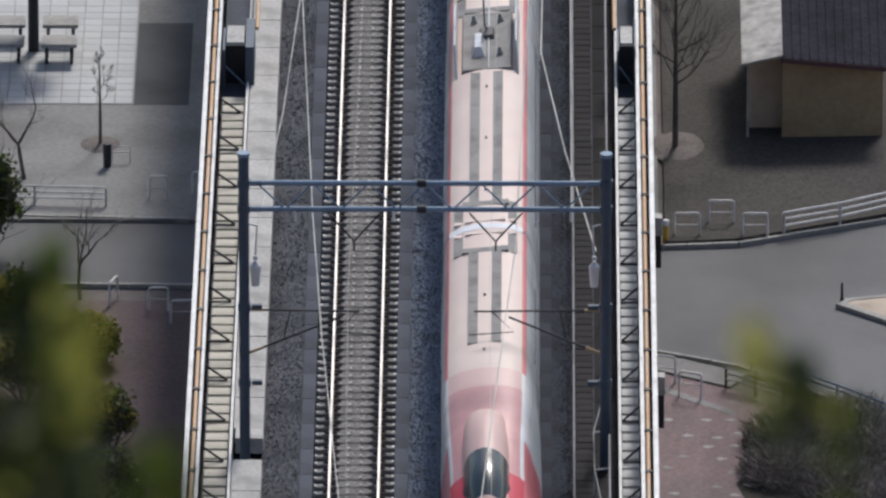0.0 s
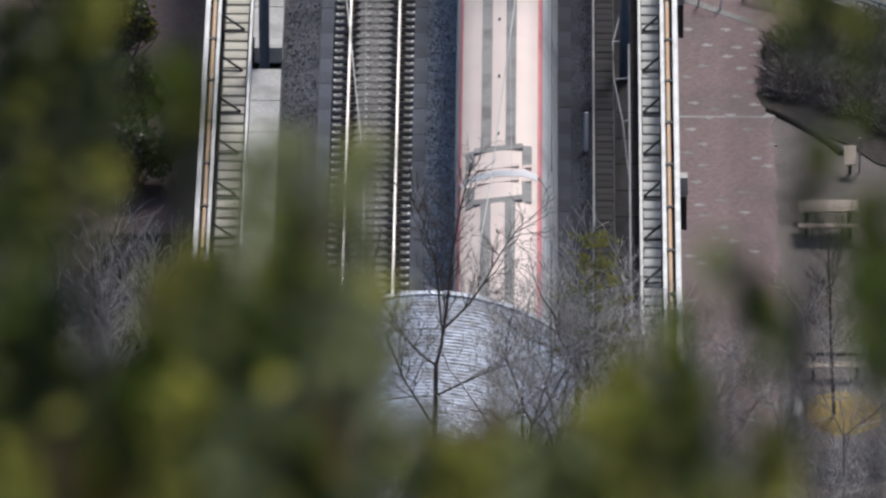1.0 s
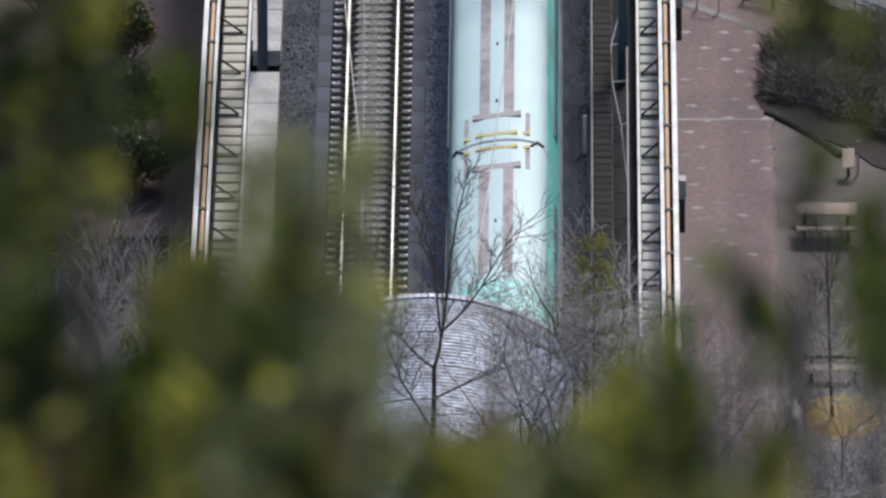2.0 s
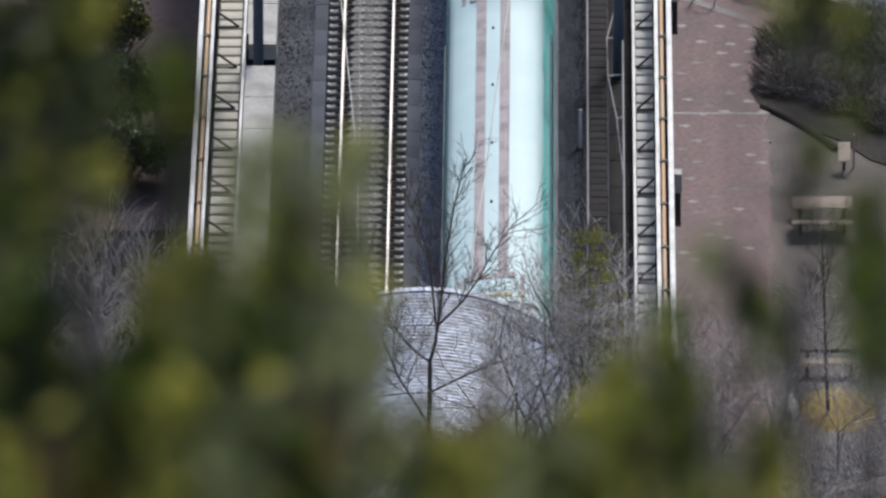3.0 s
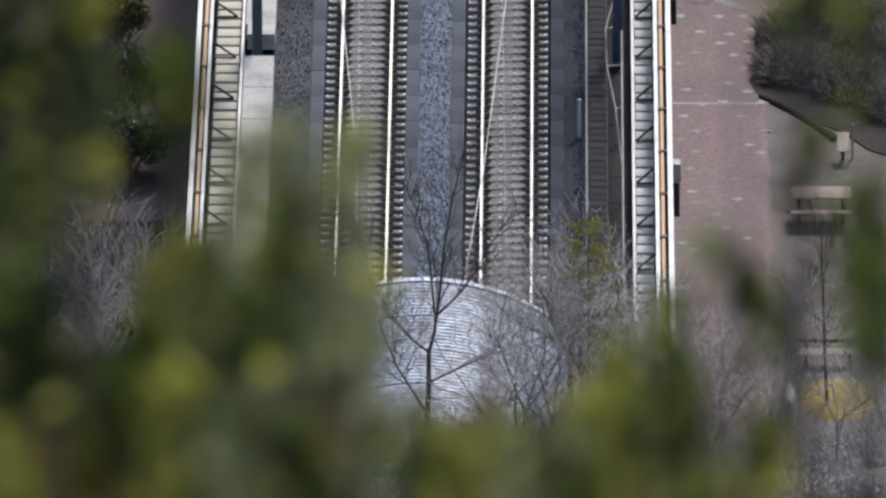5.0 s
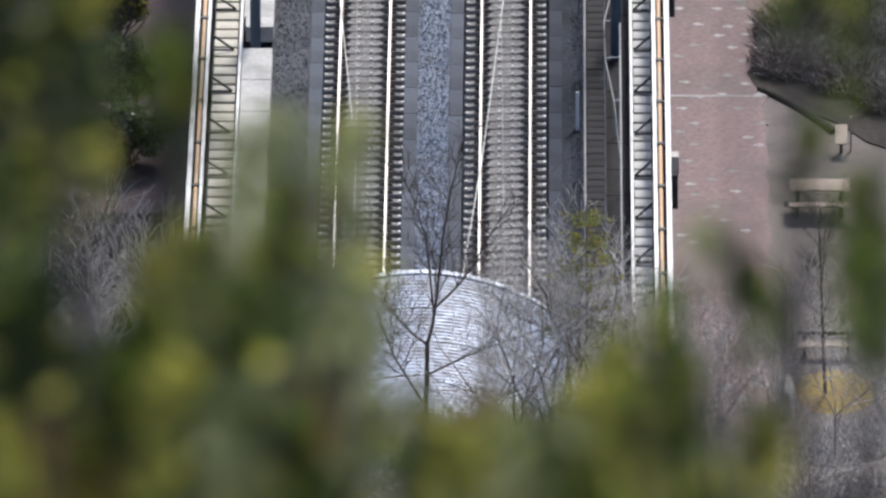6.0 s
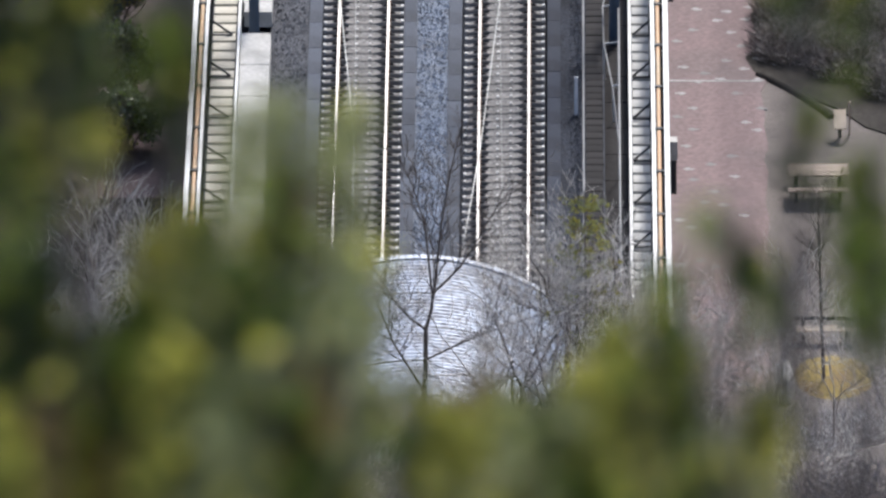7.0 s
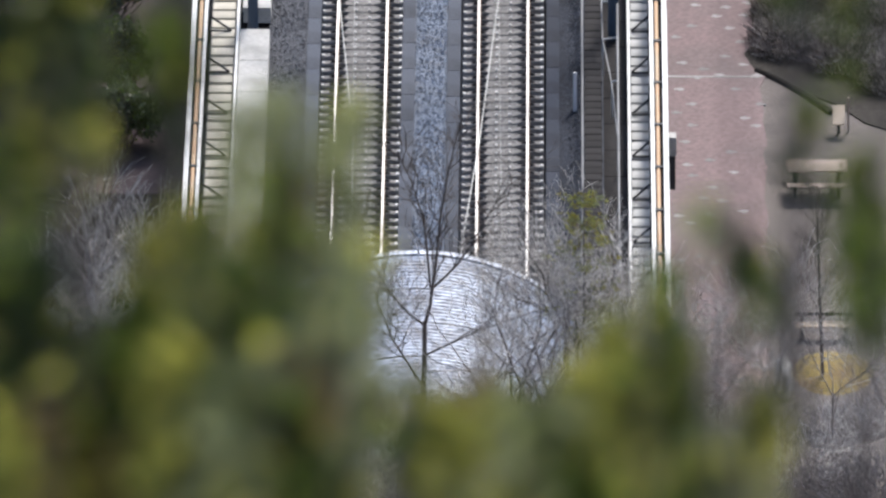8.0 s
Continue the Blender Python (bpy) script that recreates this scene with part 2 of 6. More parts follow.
# ---------------------------------------------------------------- mesh helpers
class Geo:
    """Collects boxes, tubes and lofts into one mesh."""

    def __init__(self):
        self.v, self.f, self.m, self.s = [], [], [], []

    def add(self, verts, faces, mat=0, smooth=False):
        k = len(self.v)
        self.v += [tuple(p) for p in verts]
        self.f += [tuple(k + i for i in q) for q in faces]
        self.m += [mat] * len(faces)
        self.s += [smooth] * len(faces)

    def box(self, x0, y0, z0, x1, y1, z1, mat=0, taper=0.0):
        t = taper
        self.add([(x0, y0, z0), (x1, y0, z0), (x1, y1, z0), (x0, y1, z0),
                  (x0 + t, y0 + t, z1), (x1 - t, y0 + t, z1), (x1 - t, y1 - t, z1), (x0 + t, y1 - t, z1)],
                 [(3, 2, 1, 0), (4, 5, 6, 7), (0, 1, 5, 4), (1, 2, 6, 5), (2, 3, 7, 6), (3, 0, 4, 7)], mat)

    def tube(self, points, radii, n=6, mat=0):
        """A round bar through the points; radii is one number or one for each point."""
        pts = [Vector(p) for p in points]
        rr = radii if isinstance(radii, (list, tuple)) else [radii] * len(pts)
        rings = []
        for i, p in enumerate(pts):
            d = (pts[min(i + 1, len(pts) - 1)] - pts[max(i - 1, 0)]).normalized()
            a = d.orthogonal().normalized()
            b = d.cross(a)
            if i and (a.dot(pa)) < 0.99:
                a = (pa - d * pa.dot(d)).normalized()
                b = d.cross(a)
            pa = a
            rings.append([p + (a * math.cos(6.28319 * j / n) + b * math.sin(6.28319 * j / n)) * rr[i] for j in range(n)])
        self.loft(rings, mat, True, n > 4)

    def loft(self, rings, mat=0, caps=True, smooth=False, closed=True):
        n, k = len(rings[0]), len(rings)
        verts = [q for r in rings for q in r]
        faces = []
        for i in range(k - 1):
            for j in range(n if closed else n - 1):
                faces.append((i * n + j, i * n + (j + 1) % n, (i + 1) * n + (j + 1) % n, (i + 1) * n + j))
        self.add(verts, faces, mat, smooth)
        if caps:
            self.add(rings[0], [tuple(range(n))[::-1]], mat)
            self.add(rings[-1], [tuple(range(n))], mat)

    def mesh(self, name, mats):
        me = bpy.data.meshes.new(name)
        me.from_pydata(self.v, [], self.f)
        me.polygons.foreach_set("material_index", self.m)
        me.polygons.foreach_set("use_smooth", self.s)
        for k in mats if isinstance(mats, (list, tuple)) else [mats]:
            me.materials.append(M[k])
        me.update()
        return me

    def ob(self, name, mats, parent=None, label="", category="", kind="", group=""):
        o = new(name, self.mesh(name, mats))
        if parent:
            o.parent = parent
        return tagged(o, label, category, group, kind)


def thing(name, label, category, at=(0, 0, 0), turn=0, group="", kind=""):
    e = new(name)
    e.matrix_basis = pose(*at, 0, 0, turn)
    return tagged(e, label, category, group, kind)


def piece(name, me, parent, at=(0, 0, 0), turn=(0, 0, 0)):
    o = new(name, me)
    o.parent = parent
    o.matrix_basis = pose(*at, *turn)
    return o


def smooth(a, b, x):
    t = min(1.0, max(0.0, (x - a) / (b - a)))
    return t * t * (3 - 2 * t)


rnd = random.Random(7)

# ---------------------------------------------------------------- ground
GROUND = -7.0


def height(x, y):
    side = smooth(8.0, 12.5, abs(x))
    beside = 15.5 * smooth(0, -40, y)
    over = 15.5 * smooth(-29.5, -34.5, y)
    h = GROUND + over * (1 - side) + beside * side
    if y < -38:
        h += 160 * min(1, (-38 - y) / 356) ** 1.25
    if y < -394:
        h += 16.8 * smooth(-394, -436, y)
    if y < -20:
        h += 0.35 * noise.noise((x * 0.3, y * 0.3, 0)) * smooth(-20, -36, y)
    return h


def ground():
    xs = [-2600, -900, -300, -120, -60, -30] + [-24 + 1.0 * i for i in range(49)] + [30, 60, 120, 300, 900, 2600]
    ys = [-3000, -900, -500] + [-460 + 6 * i for i in range(66)] + [-64 + 0.75 * i for i in range(88)] + [2 + 6 * i for i in range(16)] + [120, 200, 400, 900, 3000]
    g = Geo()
    nx = len(xs)
    g.add([(x, y, height(x, y)) for y in ys for x in xs],
          [(j * nx + i, j * nx + i + 1, (j + 1) * nx + i + 1, (j + 1) * nx + i) for j in range(len(ys) - 1) for i in range(nx - 1)], 0, True)
    g.ob("ground", "litter", None, "brown leaf-strewn ground rising to a wooded hillside", "ground", "structure")


ground()


def sheet(name, outline, z, mat, label, category, thick=0.05):
    """A flat slab with the given outline (anticlockwise)."""
    g = Geo()
    n = len(outline)
    g.loft([[(x, y, GROUND - 0.2) for x, y in outline], [(x, y, z) for x, y in outline]], 0, True)
    return g.ob(name, mat, None, label, category, "structure")


# ---------------------------------------------------------------- viaduct
Y0, Y1 = -80.0, 430.0
CANT = 3.4          # degrees, of the track


def viaduct():
    v = thing("viaduct", "grey concrete railway viaduct deck on piers", "viaduct", kind="structure")
    g = Geo()
    g.box(-7.35, Y0, -1.6, 7.1, Y1, -0.75)
    g.ob("deck", "dark_concrete", v)
    for x in (-3.0, 3.0):
        g = Geo()
        g.box(x - 1.2, Y0, -2.6, x + 1.2, Y1, -1.6)
        g.ob("girder", "concrete", v)
    for y in (-12, 13, 33, 58, 83, 108, 133, 158, 183, 208, 233, 258, 283, 308, 333, 358, 383, 408):
        for x in (-3.5, 3.5):
            g = Geo()
            g.box(x - 1.1, y - 0.9, GROUND - 1, x + 1.1, y + 0.9, -2.6)
            g.ob("pier", "concrete", v)
    return v


VIADUCT = viaduct()


def ballast():
    def strip(name, mat, x0, x1, z0, z1, seed):
        r = random.Random(seed)
        g = Geo()
        cols = 9
        ys = [-30 + 0.25 * i for i in range(470)] + [95, 120, 200, Y1]
        pts = []
        for y in ys:
            for i in range(cols):
                k = i / (cols - 1)
                jig = 0 if i in (0, cols - 1) else r.uniform(-0.009, 0.009)
                pts.append((x0 + (x1 - x0) * k, y, z0 + (z1 - z0) * k + jig))
        g.add(pts, [(j * cols + i, j * cols + i + 1, (j + 1) * cols + i + 1, (j + 1) * cols + i) for j in range(len(ys) - 1) for i in range(cols - 1)])
        g.ob(name, mat, None, "bed of dark broken-stone ballast between the rails", "ballast", "stuff")
    strip("ballast", "ballast_left", -5.0, -3.82, -0.5, -0.22, 1)
    # Near-black under the sleepers: the shade in the gaps is partly colour.
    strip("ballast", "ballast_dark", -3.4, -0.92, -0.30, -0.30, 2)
    strip("ballast", "ballast", -0.53, 0.45, -0.26, -0.26, 3)
    # likewise under the right track, gap shade partly in the colour
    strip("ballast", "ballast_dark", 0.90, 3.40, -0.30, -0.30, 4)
    strip("ballast", "ballast_mid", -2.62, -1.68, -0.238, -0.238, 6)
    strip("ballast", "ballast_mid", 1.68, 2.62, -0.25, -0.222, 7)
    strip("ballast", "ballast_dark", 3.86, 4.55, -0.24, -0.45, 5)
    g, dark = Geo(), Geo()
    r = random.Random(9)
    for _ in range(15000):
        y = -6 + 84 * r.random() ** 1.15
        lane = r.random()
        if lane < 0.5:
            x, z = r.uniform(-0.52, 0.44), -0.25
        elif lane < 0.8:
            x = r.uniform(-4.95, -3.85)
            z = -0.5 + (x + 5) * 0.237 + 0.01
        else:
            x, z = r.uniform(3.9, 4.5), -0.33
        s = r.uniform(0.018, 0.04)
        a = r.uniform(0, 6.28)
        c, d = math.cos(a) * s, math.sin(a) * s
        (g if lane < 0.5 else dark).add([(x + c, y + d, z), (x - d, y + c, z), (x - c * 0.9, y - d, z), (x + d, y - c * 1.2, z), (x + r.uniform(-s, s) * 0.5, y + r.uniform(-s, s) * 0.5, z + s * 1.3)],
              [(0, 1, 4), (1, 2, 4), (2, 3, 4), (3, 0, 4)])
    g.ob("ballast_stones", "stone", None, "loose grey broken stones lying on the ballast", "stones", "stuff")
    dark.ob("ballast_stones", "stone_dark", None, "loose dark broken stones on the ballast shoulder", "stones", "stuff")


ballast()


def track(cx, left_low):
    t = thing("railway_track", "concrete-sleepered railway track with bright worn rails", "railway track", (cx, 0, 0), 0, "tracks", "structure")
    t.matrix_basis = pose(cx, 0, 0, 0, -left_low, 0)
    for x in (-0.75, 0.75):
        g = Geo()
        g.box(x - 0.06, Y0, -0.15, x + 0.06, Y1, -0.13, 1)
        g.box(x - 0.012, Y0, -0.13, x + 0.012, Y1, -0.035, 1)
        g.box(x - 0.031, Y0, -0.035, x + 0.031, Y1, -0.004, 1)
        g.box(x - 0.027, Y0, -0.004, x + 0.027, Y1, 0.0, 0)
        g.ob("rail", ["rail_top", "rail_side"], t)
    s = Geo()      # sleeper: hollow-backed concrete beam, thick under the rails
    prof = [(-1.22, -0.20), (-1.0, -0.155), (-0.55, -0.15), (-0.3, -0.205), (0.3, -0.205), (0.55, -0.15), (1.0, -0.155), (1.22, -0.20)]
    rings = []
    for x, z in prof:
        rings.append([(x, -0.14, -0.42), (x, 0.14, -0.42), (x, 0.12, z - 0.02), (x, 0.085, z), (x, -0.085, z), (x, -0.12, z - 0.02)])
    s.loft(rings, 0)
    for x in (-1.17, 1.17):
        s.box(x - 0.045, -0.07, -0.21, x + 0.045, 0.05, -0.15, 2)
    for x in (-0.2, 0.2):
        s.box(x - 0.04, -0.05, -0.22, x + 0.04, 0.04, -0.165, 2)
    # Wide pads also darken the sleeper tops beside the rails, like brake dust.
    for x in (-0.75, 0.75):
        for d in (-0.11, 0.11):
            s.box(x + d * 1.2 - 0.085, -0.088, -0.17, x + d * 1.2 + 0.085, 0.088, -0.135, 1, 0.012)
            s.box(x + d - 0.05, -0.05, -0.14, x + d + 0.05, 0.05, -0.10, 1, 0.015)
    me = s.mesh("sleeper", ["sleeper", "pad", "bolt_cap"])
    i = 0
    y = -22.0
    while y < 90 and i < 200:
        piece("sleeper", me, t, (rnd.uniform(-0.01, 0.01), y, 0), (0, 0, rnd.uniform(-0.4, 0.4)))
        y += 0.58
        i += 1
    far = Geo()
    y = 94.5
    while y < Y1:
        far.box(-1.22, y - 0.13, -0.4, 1.22, y + 0.13, -0.17)
        y += 0.58
    far.ob("far_sleepers", "sleeper", t, kind="stuff")


track(-2.15, CANT * 0.53)
track(2.15, CANT)


def kerb_panels():
    """Rows of flat concrete panels along both sides of each track."""
    w = Geo()
    w.box(-0.205, -0.996, -0.5, 0.205, 0.996, 0.0, 0, 0.006)
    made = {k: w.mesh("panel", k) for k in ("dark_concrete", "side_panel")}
    # the last row takes the shaded copy
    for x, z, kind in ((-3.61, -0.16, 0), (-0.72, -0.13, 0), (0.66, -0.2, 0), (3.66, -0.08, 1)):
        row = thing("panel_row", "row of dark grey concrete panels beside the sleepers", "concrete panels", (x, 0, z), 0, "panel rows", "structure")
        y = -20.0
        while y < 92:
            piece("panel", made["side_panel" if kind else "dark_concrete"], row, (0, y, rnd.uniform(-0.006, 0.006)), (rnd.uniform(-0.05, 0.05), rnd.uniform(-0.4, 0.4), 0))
            y += 2.0
        far = Geo()
        far.box(-0.205, 92, -0.5, 0.205, Y1, 0)
        far.ob("panel", "dark_concrete", row)


kerb_panels()


def side_left():
    # parapet, pipe and inner rail
    p = thing("parapet", "weathered pale parapet with an orange pipe along it", "parapet", kind="structure")
    g = Geo()
    g.box(-7.28, Y0, -0.75, -7.18, Y1, 1.1)
    g.ob("wall", "dark_concrete", p)
    g = Geo()
    g.box(-7.30, Y0, 1.1, -7.16, Y1, 1.16)
    g.ob("coping", "white_steel", p)
    g = Geo()
    g.tube([(-7.04, Y0, 0.9), (-7.04, Y1, 0.9)], 0.065, 8)
    g.ob("pipe", "orange", p, "faded orange cable pipe")
    g = Geo()
    g.box(-6.93, Y0, 0.86, -6.83, Y1, 0.96)
    g.ob("inner_rail", "white_steel", p)
    c = Geo()
    c.box(-0.17, -0.08, -0.09, 0.13, 0.08, 0.09)
    c.box(-0.02, -0.05, -1.6, 0.03, 0.05, -0.09)
    me = c.mesh("clamp", "dark_steel")
    y = -15.15
    while y < 110:
        piece("clamp", me, p, (-7.04, y, 0.9))
        y += 3.22
    lids(-6.38, 0.36, -0.10, "lid", -18, 44.6)
    braces(-6.86, -6.14, 0.9, -0.09)
    # walkway slab beside the ballast with a notch for the mast
    w = thing("walkway", "pale concrete walkway slabs beside the ballast", "walkway", kind="structure")
    slab = Geo()
    slab.box(-0.46, -1.22, -0.5, 0.46, 1.22, 0, 0, 0.01)
    me = slab.mesh("slab", "concrete")
    y = -19.7
    while y < 96:
        if not 13.2 < y < 16.6:
            piece("slab", me, w, (-5.42, y, 0.05 + rnd.uniform(-0.008, 0.008)))
        y += 2.47
    short = Geo()
    short.box(-0.40, -0.42, -0.5, 0.46, 0.40, 0, 0, 0.01)
    piece("slab", short.mesh("slab", "concrete"), w, (-5.42, 15.72, 0.052))
    far = Geo()
    far.box(-5.88, 96, -0.5, -4.96, Y1, 0.05)
    far.ob("slab", "concrete", w)
    g = Geo()
    g.box(-5.98, Y0, -0.75, -5.90, Y1, 0.16)
    g.ob("edge_beam", "white_steel", w)


def lids(x, half, z, mat, a, b, step=0.72, gap=0.08):
    t = thing("cable_trough", "concrete cable trough with separate lids", "cable trough", (x, 0, z), 0, "cable troughs", "structure")
    g = Geo()
    g.box(-half - 0.04, Y0, -0.7, half + 0.04, Y1, -0.10)
    g.ob("channel", "dark_concrete", t)
    l = Geo()
    l.box(-half, -step / 2 + gap, -0.10, half, step / 2 - gap, 0.0, 0, 0.01)
    me = l.mesh("lid", mat)
    y = a
    while y < b:
        piece("lid", me, t, (rnd.uniform(-0.012, 0.012), y, rnd.uniform(-0.008, 0.008)), (rnd.uniform(-0.5, 0.5), 0, rnd.uniform(-0.5, 0.5)))
        y += step


def braces(xa, xb, za, zb):
    t = thing("parapet_braces", "row of dark steel stays bracing the parapet rail", "braces", kind="structure")
    b = Geo()
    s = 1 if xb > xa else -1
    b.tube([(xa + 0.03 * s, 0, za), (xa + 0.03 * s, 0, zb - 0.4)], 0.035, 5)
    b.tube([(xa + 0.03 * s, 0, 0.42), (xb, -0.05, zb + 0.03)], 0.036, 5)
    b.box(min(xa, xb), -0.06, zb - 0.015, max(xa, xb), 0.01, zb + 0.035)
    me = b.mesh("stay", "dark_steel")
    y = -15.15
    while y < 44:
        piece("stay", me, t, (0, y, 0))
        y += 3.22


def side_right():
    p = thing("parapet", "white-topped parapet with an orange pipe along it", "parapet", kind="structure")
    g = Geo()
    g.box(6.98, Y0, -0.75, 7.08, Y1, 1.1)
    g.ob("wall", "dark_concrete", p)
    g = Geo()
    g.box(6.955, Y0, 1.1, 7.11, Y1, 1.16)
    g.ob("coping", "white_steel", p)
    g = Geo()
    g.tube([(6.80, Y0, 0.9), (6.80, Y1, 0.9)], 0.065, 8)
    g.ob("pipe", "orange", p, "faded orange cable pipe")
    g = Geo()
    g.box(6.58, Y0, 0.86, 6.70, Y1, 0.96)
    g.ob("inner_rail", "white_steel", p)
    c = Geo()
    c.box(-0.11, -0.08, -0.09, 0.16, 0.08, 0.09)
    c.box(-0.02, -0.05, -1.6, 0.03, 0.05, -0.09)
    me = c.mesh("clamp", "dark_steel")
    y = -15.15
    while y < 110:
        piece("clamp", me, p, (6.80, y, 0.9))
        y += 3.22
    lids(6.29, 0.27, -0.10, "lid_grey", -18, 44.6)
    braces(6.60, 6.05, 0.9, -0.08)
    g = Geo()
    g.box(5.92, Y0, -0.75, 6.0, Y1, 0.14)
    g.ob("edge_beam", "white_steel", p)
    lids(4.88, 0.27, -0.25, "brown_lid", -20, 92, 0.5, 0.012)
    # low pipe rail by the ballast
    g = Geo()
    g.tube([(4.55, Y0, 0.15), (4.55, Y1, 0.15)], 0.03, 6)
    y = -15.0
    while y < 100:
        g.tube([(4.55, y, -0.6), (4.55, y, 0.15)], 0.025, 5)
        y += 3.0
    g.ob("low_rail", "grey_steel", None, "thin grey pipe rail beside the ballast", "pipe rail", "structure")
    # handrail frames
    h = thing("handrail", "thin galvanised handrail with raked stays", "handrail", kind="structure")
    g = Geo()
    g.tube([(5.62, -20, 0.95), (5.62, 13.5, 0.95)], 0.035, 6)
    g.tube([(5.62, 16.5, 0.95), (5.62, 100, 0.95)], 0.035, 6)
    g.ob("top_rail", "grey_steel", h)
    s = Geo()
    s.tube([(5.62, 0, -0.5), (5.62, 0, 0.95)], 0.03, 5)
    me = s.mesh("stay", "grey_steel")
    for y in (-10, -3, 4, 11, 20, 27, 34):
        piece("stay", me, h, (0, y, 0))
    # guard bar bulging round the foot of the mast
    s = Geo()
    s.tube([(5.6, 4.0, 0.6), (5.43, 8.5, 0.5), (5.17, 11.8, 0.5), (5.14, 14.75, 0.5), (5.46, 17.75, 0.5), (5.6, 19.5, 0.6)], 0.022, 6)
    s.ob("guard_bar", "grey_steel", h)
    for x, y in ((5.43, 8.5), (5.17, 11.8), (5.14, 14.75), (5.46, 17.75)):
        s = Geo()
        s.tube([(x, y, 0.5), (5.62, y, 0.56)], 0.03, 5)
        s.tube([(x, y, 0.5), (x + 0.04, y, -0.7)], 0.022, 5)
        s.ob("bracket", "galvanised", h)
    # dark slabs laid to darken the deck under the handrail
    w = thing("walkway", "dark grey walkway slabs beside the cable trough", "walkway", kind="structure")
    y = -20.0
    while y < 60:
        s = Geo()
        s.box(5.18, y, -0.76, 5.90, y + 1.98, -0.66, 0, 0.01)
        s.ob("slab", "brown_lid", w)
        y += 2.0
    p = thing("distance_post", "slim white marker post on the ballast shoulder", "post", (4.33, 8.3, -0.45))
    s = Geo()
    s.box(-0.06, -0.035, 0.0, 0.06, 0.035, 1.34, 0, 0.012)
    s.ob("post", "train_white", p)
    s = Geo()
    s.box(-0.09, -0.07, -0.12, 0.09, 0.07, 0.07, 0, 0.015)
    s.ob("foot", "dark_concrete", p)


side_left()
side_right()


# ---------------------------------------------------------------- catenary portal
def portal():
    t = thing("catenary_portal", "blue-painted steel overhead-line portal spanning both tracks", "catenary portal", (0, 14.6, 0))
    for s in (-1, 1):
        x = 5.5 * s
        g = Geo()
        g.tube([(x, 0, -0.75), (x, 0, 9.62)], 0.165, 12)
        g.tube([(x, 0, 9.62), (x, 0, 9.74)], 0.19, 12, 1)
        mast = g.ob("mast", ["blue_steel", "blue_light"], t)
        for z in (2.2, 4.7, 7.9, 8.75):
            b = Geo()
            b.tube([(x, 0, z - 0.12), (x, 0, z + 0.12)], 0.20, 12)
            b.box(x - s * 0.38 - 0.16, -0.07, z - 0.07, x - s * 0.38 + 0.16, 0.07, z + 0.07)
            b.ob("band", "blue_steel", mast)
        c = Geo()
        c.tube([(x, 0, 4.59), (s * 4.85, 0, 4.59)], 0.05, 8, 1)
        c.tube([(s * 4.85, 0, 4.59), (s * 1.5 if s > 0 else -2.0, -0.1, 4.59)], 0.032, 8, 0)
        c.tube([(x, 0, 3.12), (s * 4.9, 0, 3.37)], 0.05, 8, 1)
        c.tube([(s * 4.9, 0, 3.37), (s * 2.55, 0, 4.37)], 0.035, 8, 0)
        c.tube([(s * 4.3, 0, 3.62), (s * 4.1, 0, 4.57)], 0.02, 6, 0)
        c.tube([(s * 2.0, 0, 4.59), (s * 2.7, -0.1, 3.92), (s * 1.35, -0.1, 3.82)], 0.02, 6, 0)
        c.ob("cantilever", ["dark_steel", "insulator"], t)
        d = Geo()
        d.tube([(s * 1.35 + 0.0, 0, 7.78), (s * 2.15, 0, 6.85)], 0.028, 6)
        d.tube([(s * 2.95, 0, 7.78), (s * 2.15, 0, 6.85)], 0.028, 6)
        d.tube([(s * 2.15, 0, 6.85), (s * 2.15, 0, 6.55)], 0.03, 6)
        d.ob("hanger", "dark_steel", t)
        q = Geo()
        q.tube([(s * 5.15, -0.15, 5.45), (s * 5.15, -0.15, 6.1)], [0.12, 0.17], 10)
        q.tube([(s * 5.15, -0.15, 6.1), (s * 5.15, -0.15, 6.25)], [0.17, 0.05], 10)
        q.tube([(s * 5.15, -0.15, 6.45), (s * 5.1, -0.15, 7.4)], 0.03, 6)
        q.tube([(s * 5.1, -0.15, 7.4), (s * 5.5, 0, 7.45)], 0.03, 6)
        q.tube([(s * 5.15, -0.15, 6.3), (s * 5.15, -0.15, 6.42)], 0.07, 8)
        q.ob("insulator", "train_white", t, "white porcelain insulator")
    for z in (7.9, 8.75):
        g = Geo()
        g.tube([(-5.5, 0, z), (5.5, 0, z)], 0.085, 10)
        chord = g.ob("chord", "blue_light", t)
        for x in (-0.1,):
            b = Geo()
            b.tube([(x - 0.14, 0, z), (x + 0.14, 0, z)], 0.13, 10)
            b.ob("sleeve", "dark_steel", chord)
    n = 12
    for i in range(n):
        x0 = -5.1 + 10.2 * i / n
        x1 = -5.1 + 10.2 * (i + 1) / n
        g = Geo()
        g.tube([(x0, 0, 7.9 if i % 2 else 8.75), (x1, 0, 8.75 if i % 2 else 7.9)], 0.028, 6)
        g.ob("lattice", "blue_light", t)
    for x in (-3.95, -0.95, 3.4, 4.45):
        g = Geo()
        g.tube([(x, -0.1, 7.55), (x, -0.1, 7.86)], 0.05, 8)
        g.ob("small_insulator", "train_white", t)


portal()


def wire(name, pts, r, label):
    g = Geo()
    g.tube(pts, r, 5)
    g.ob(name, "wire", None, label, "wire", "structure")


def sag(x0, z0, x1, z1, ya, yb, drop, n=14):
    out = []
    for i in range(n + 1):
        k = i / n
        out.append((x0 + (x1 - x0) * k, ya + (yb - ya) * k, z0 + (z1 - z0) * k - drop * 4 * k * (1 - k)))
    return out


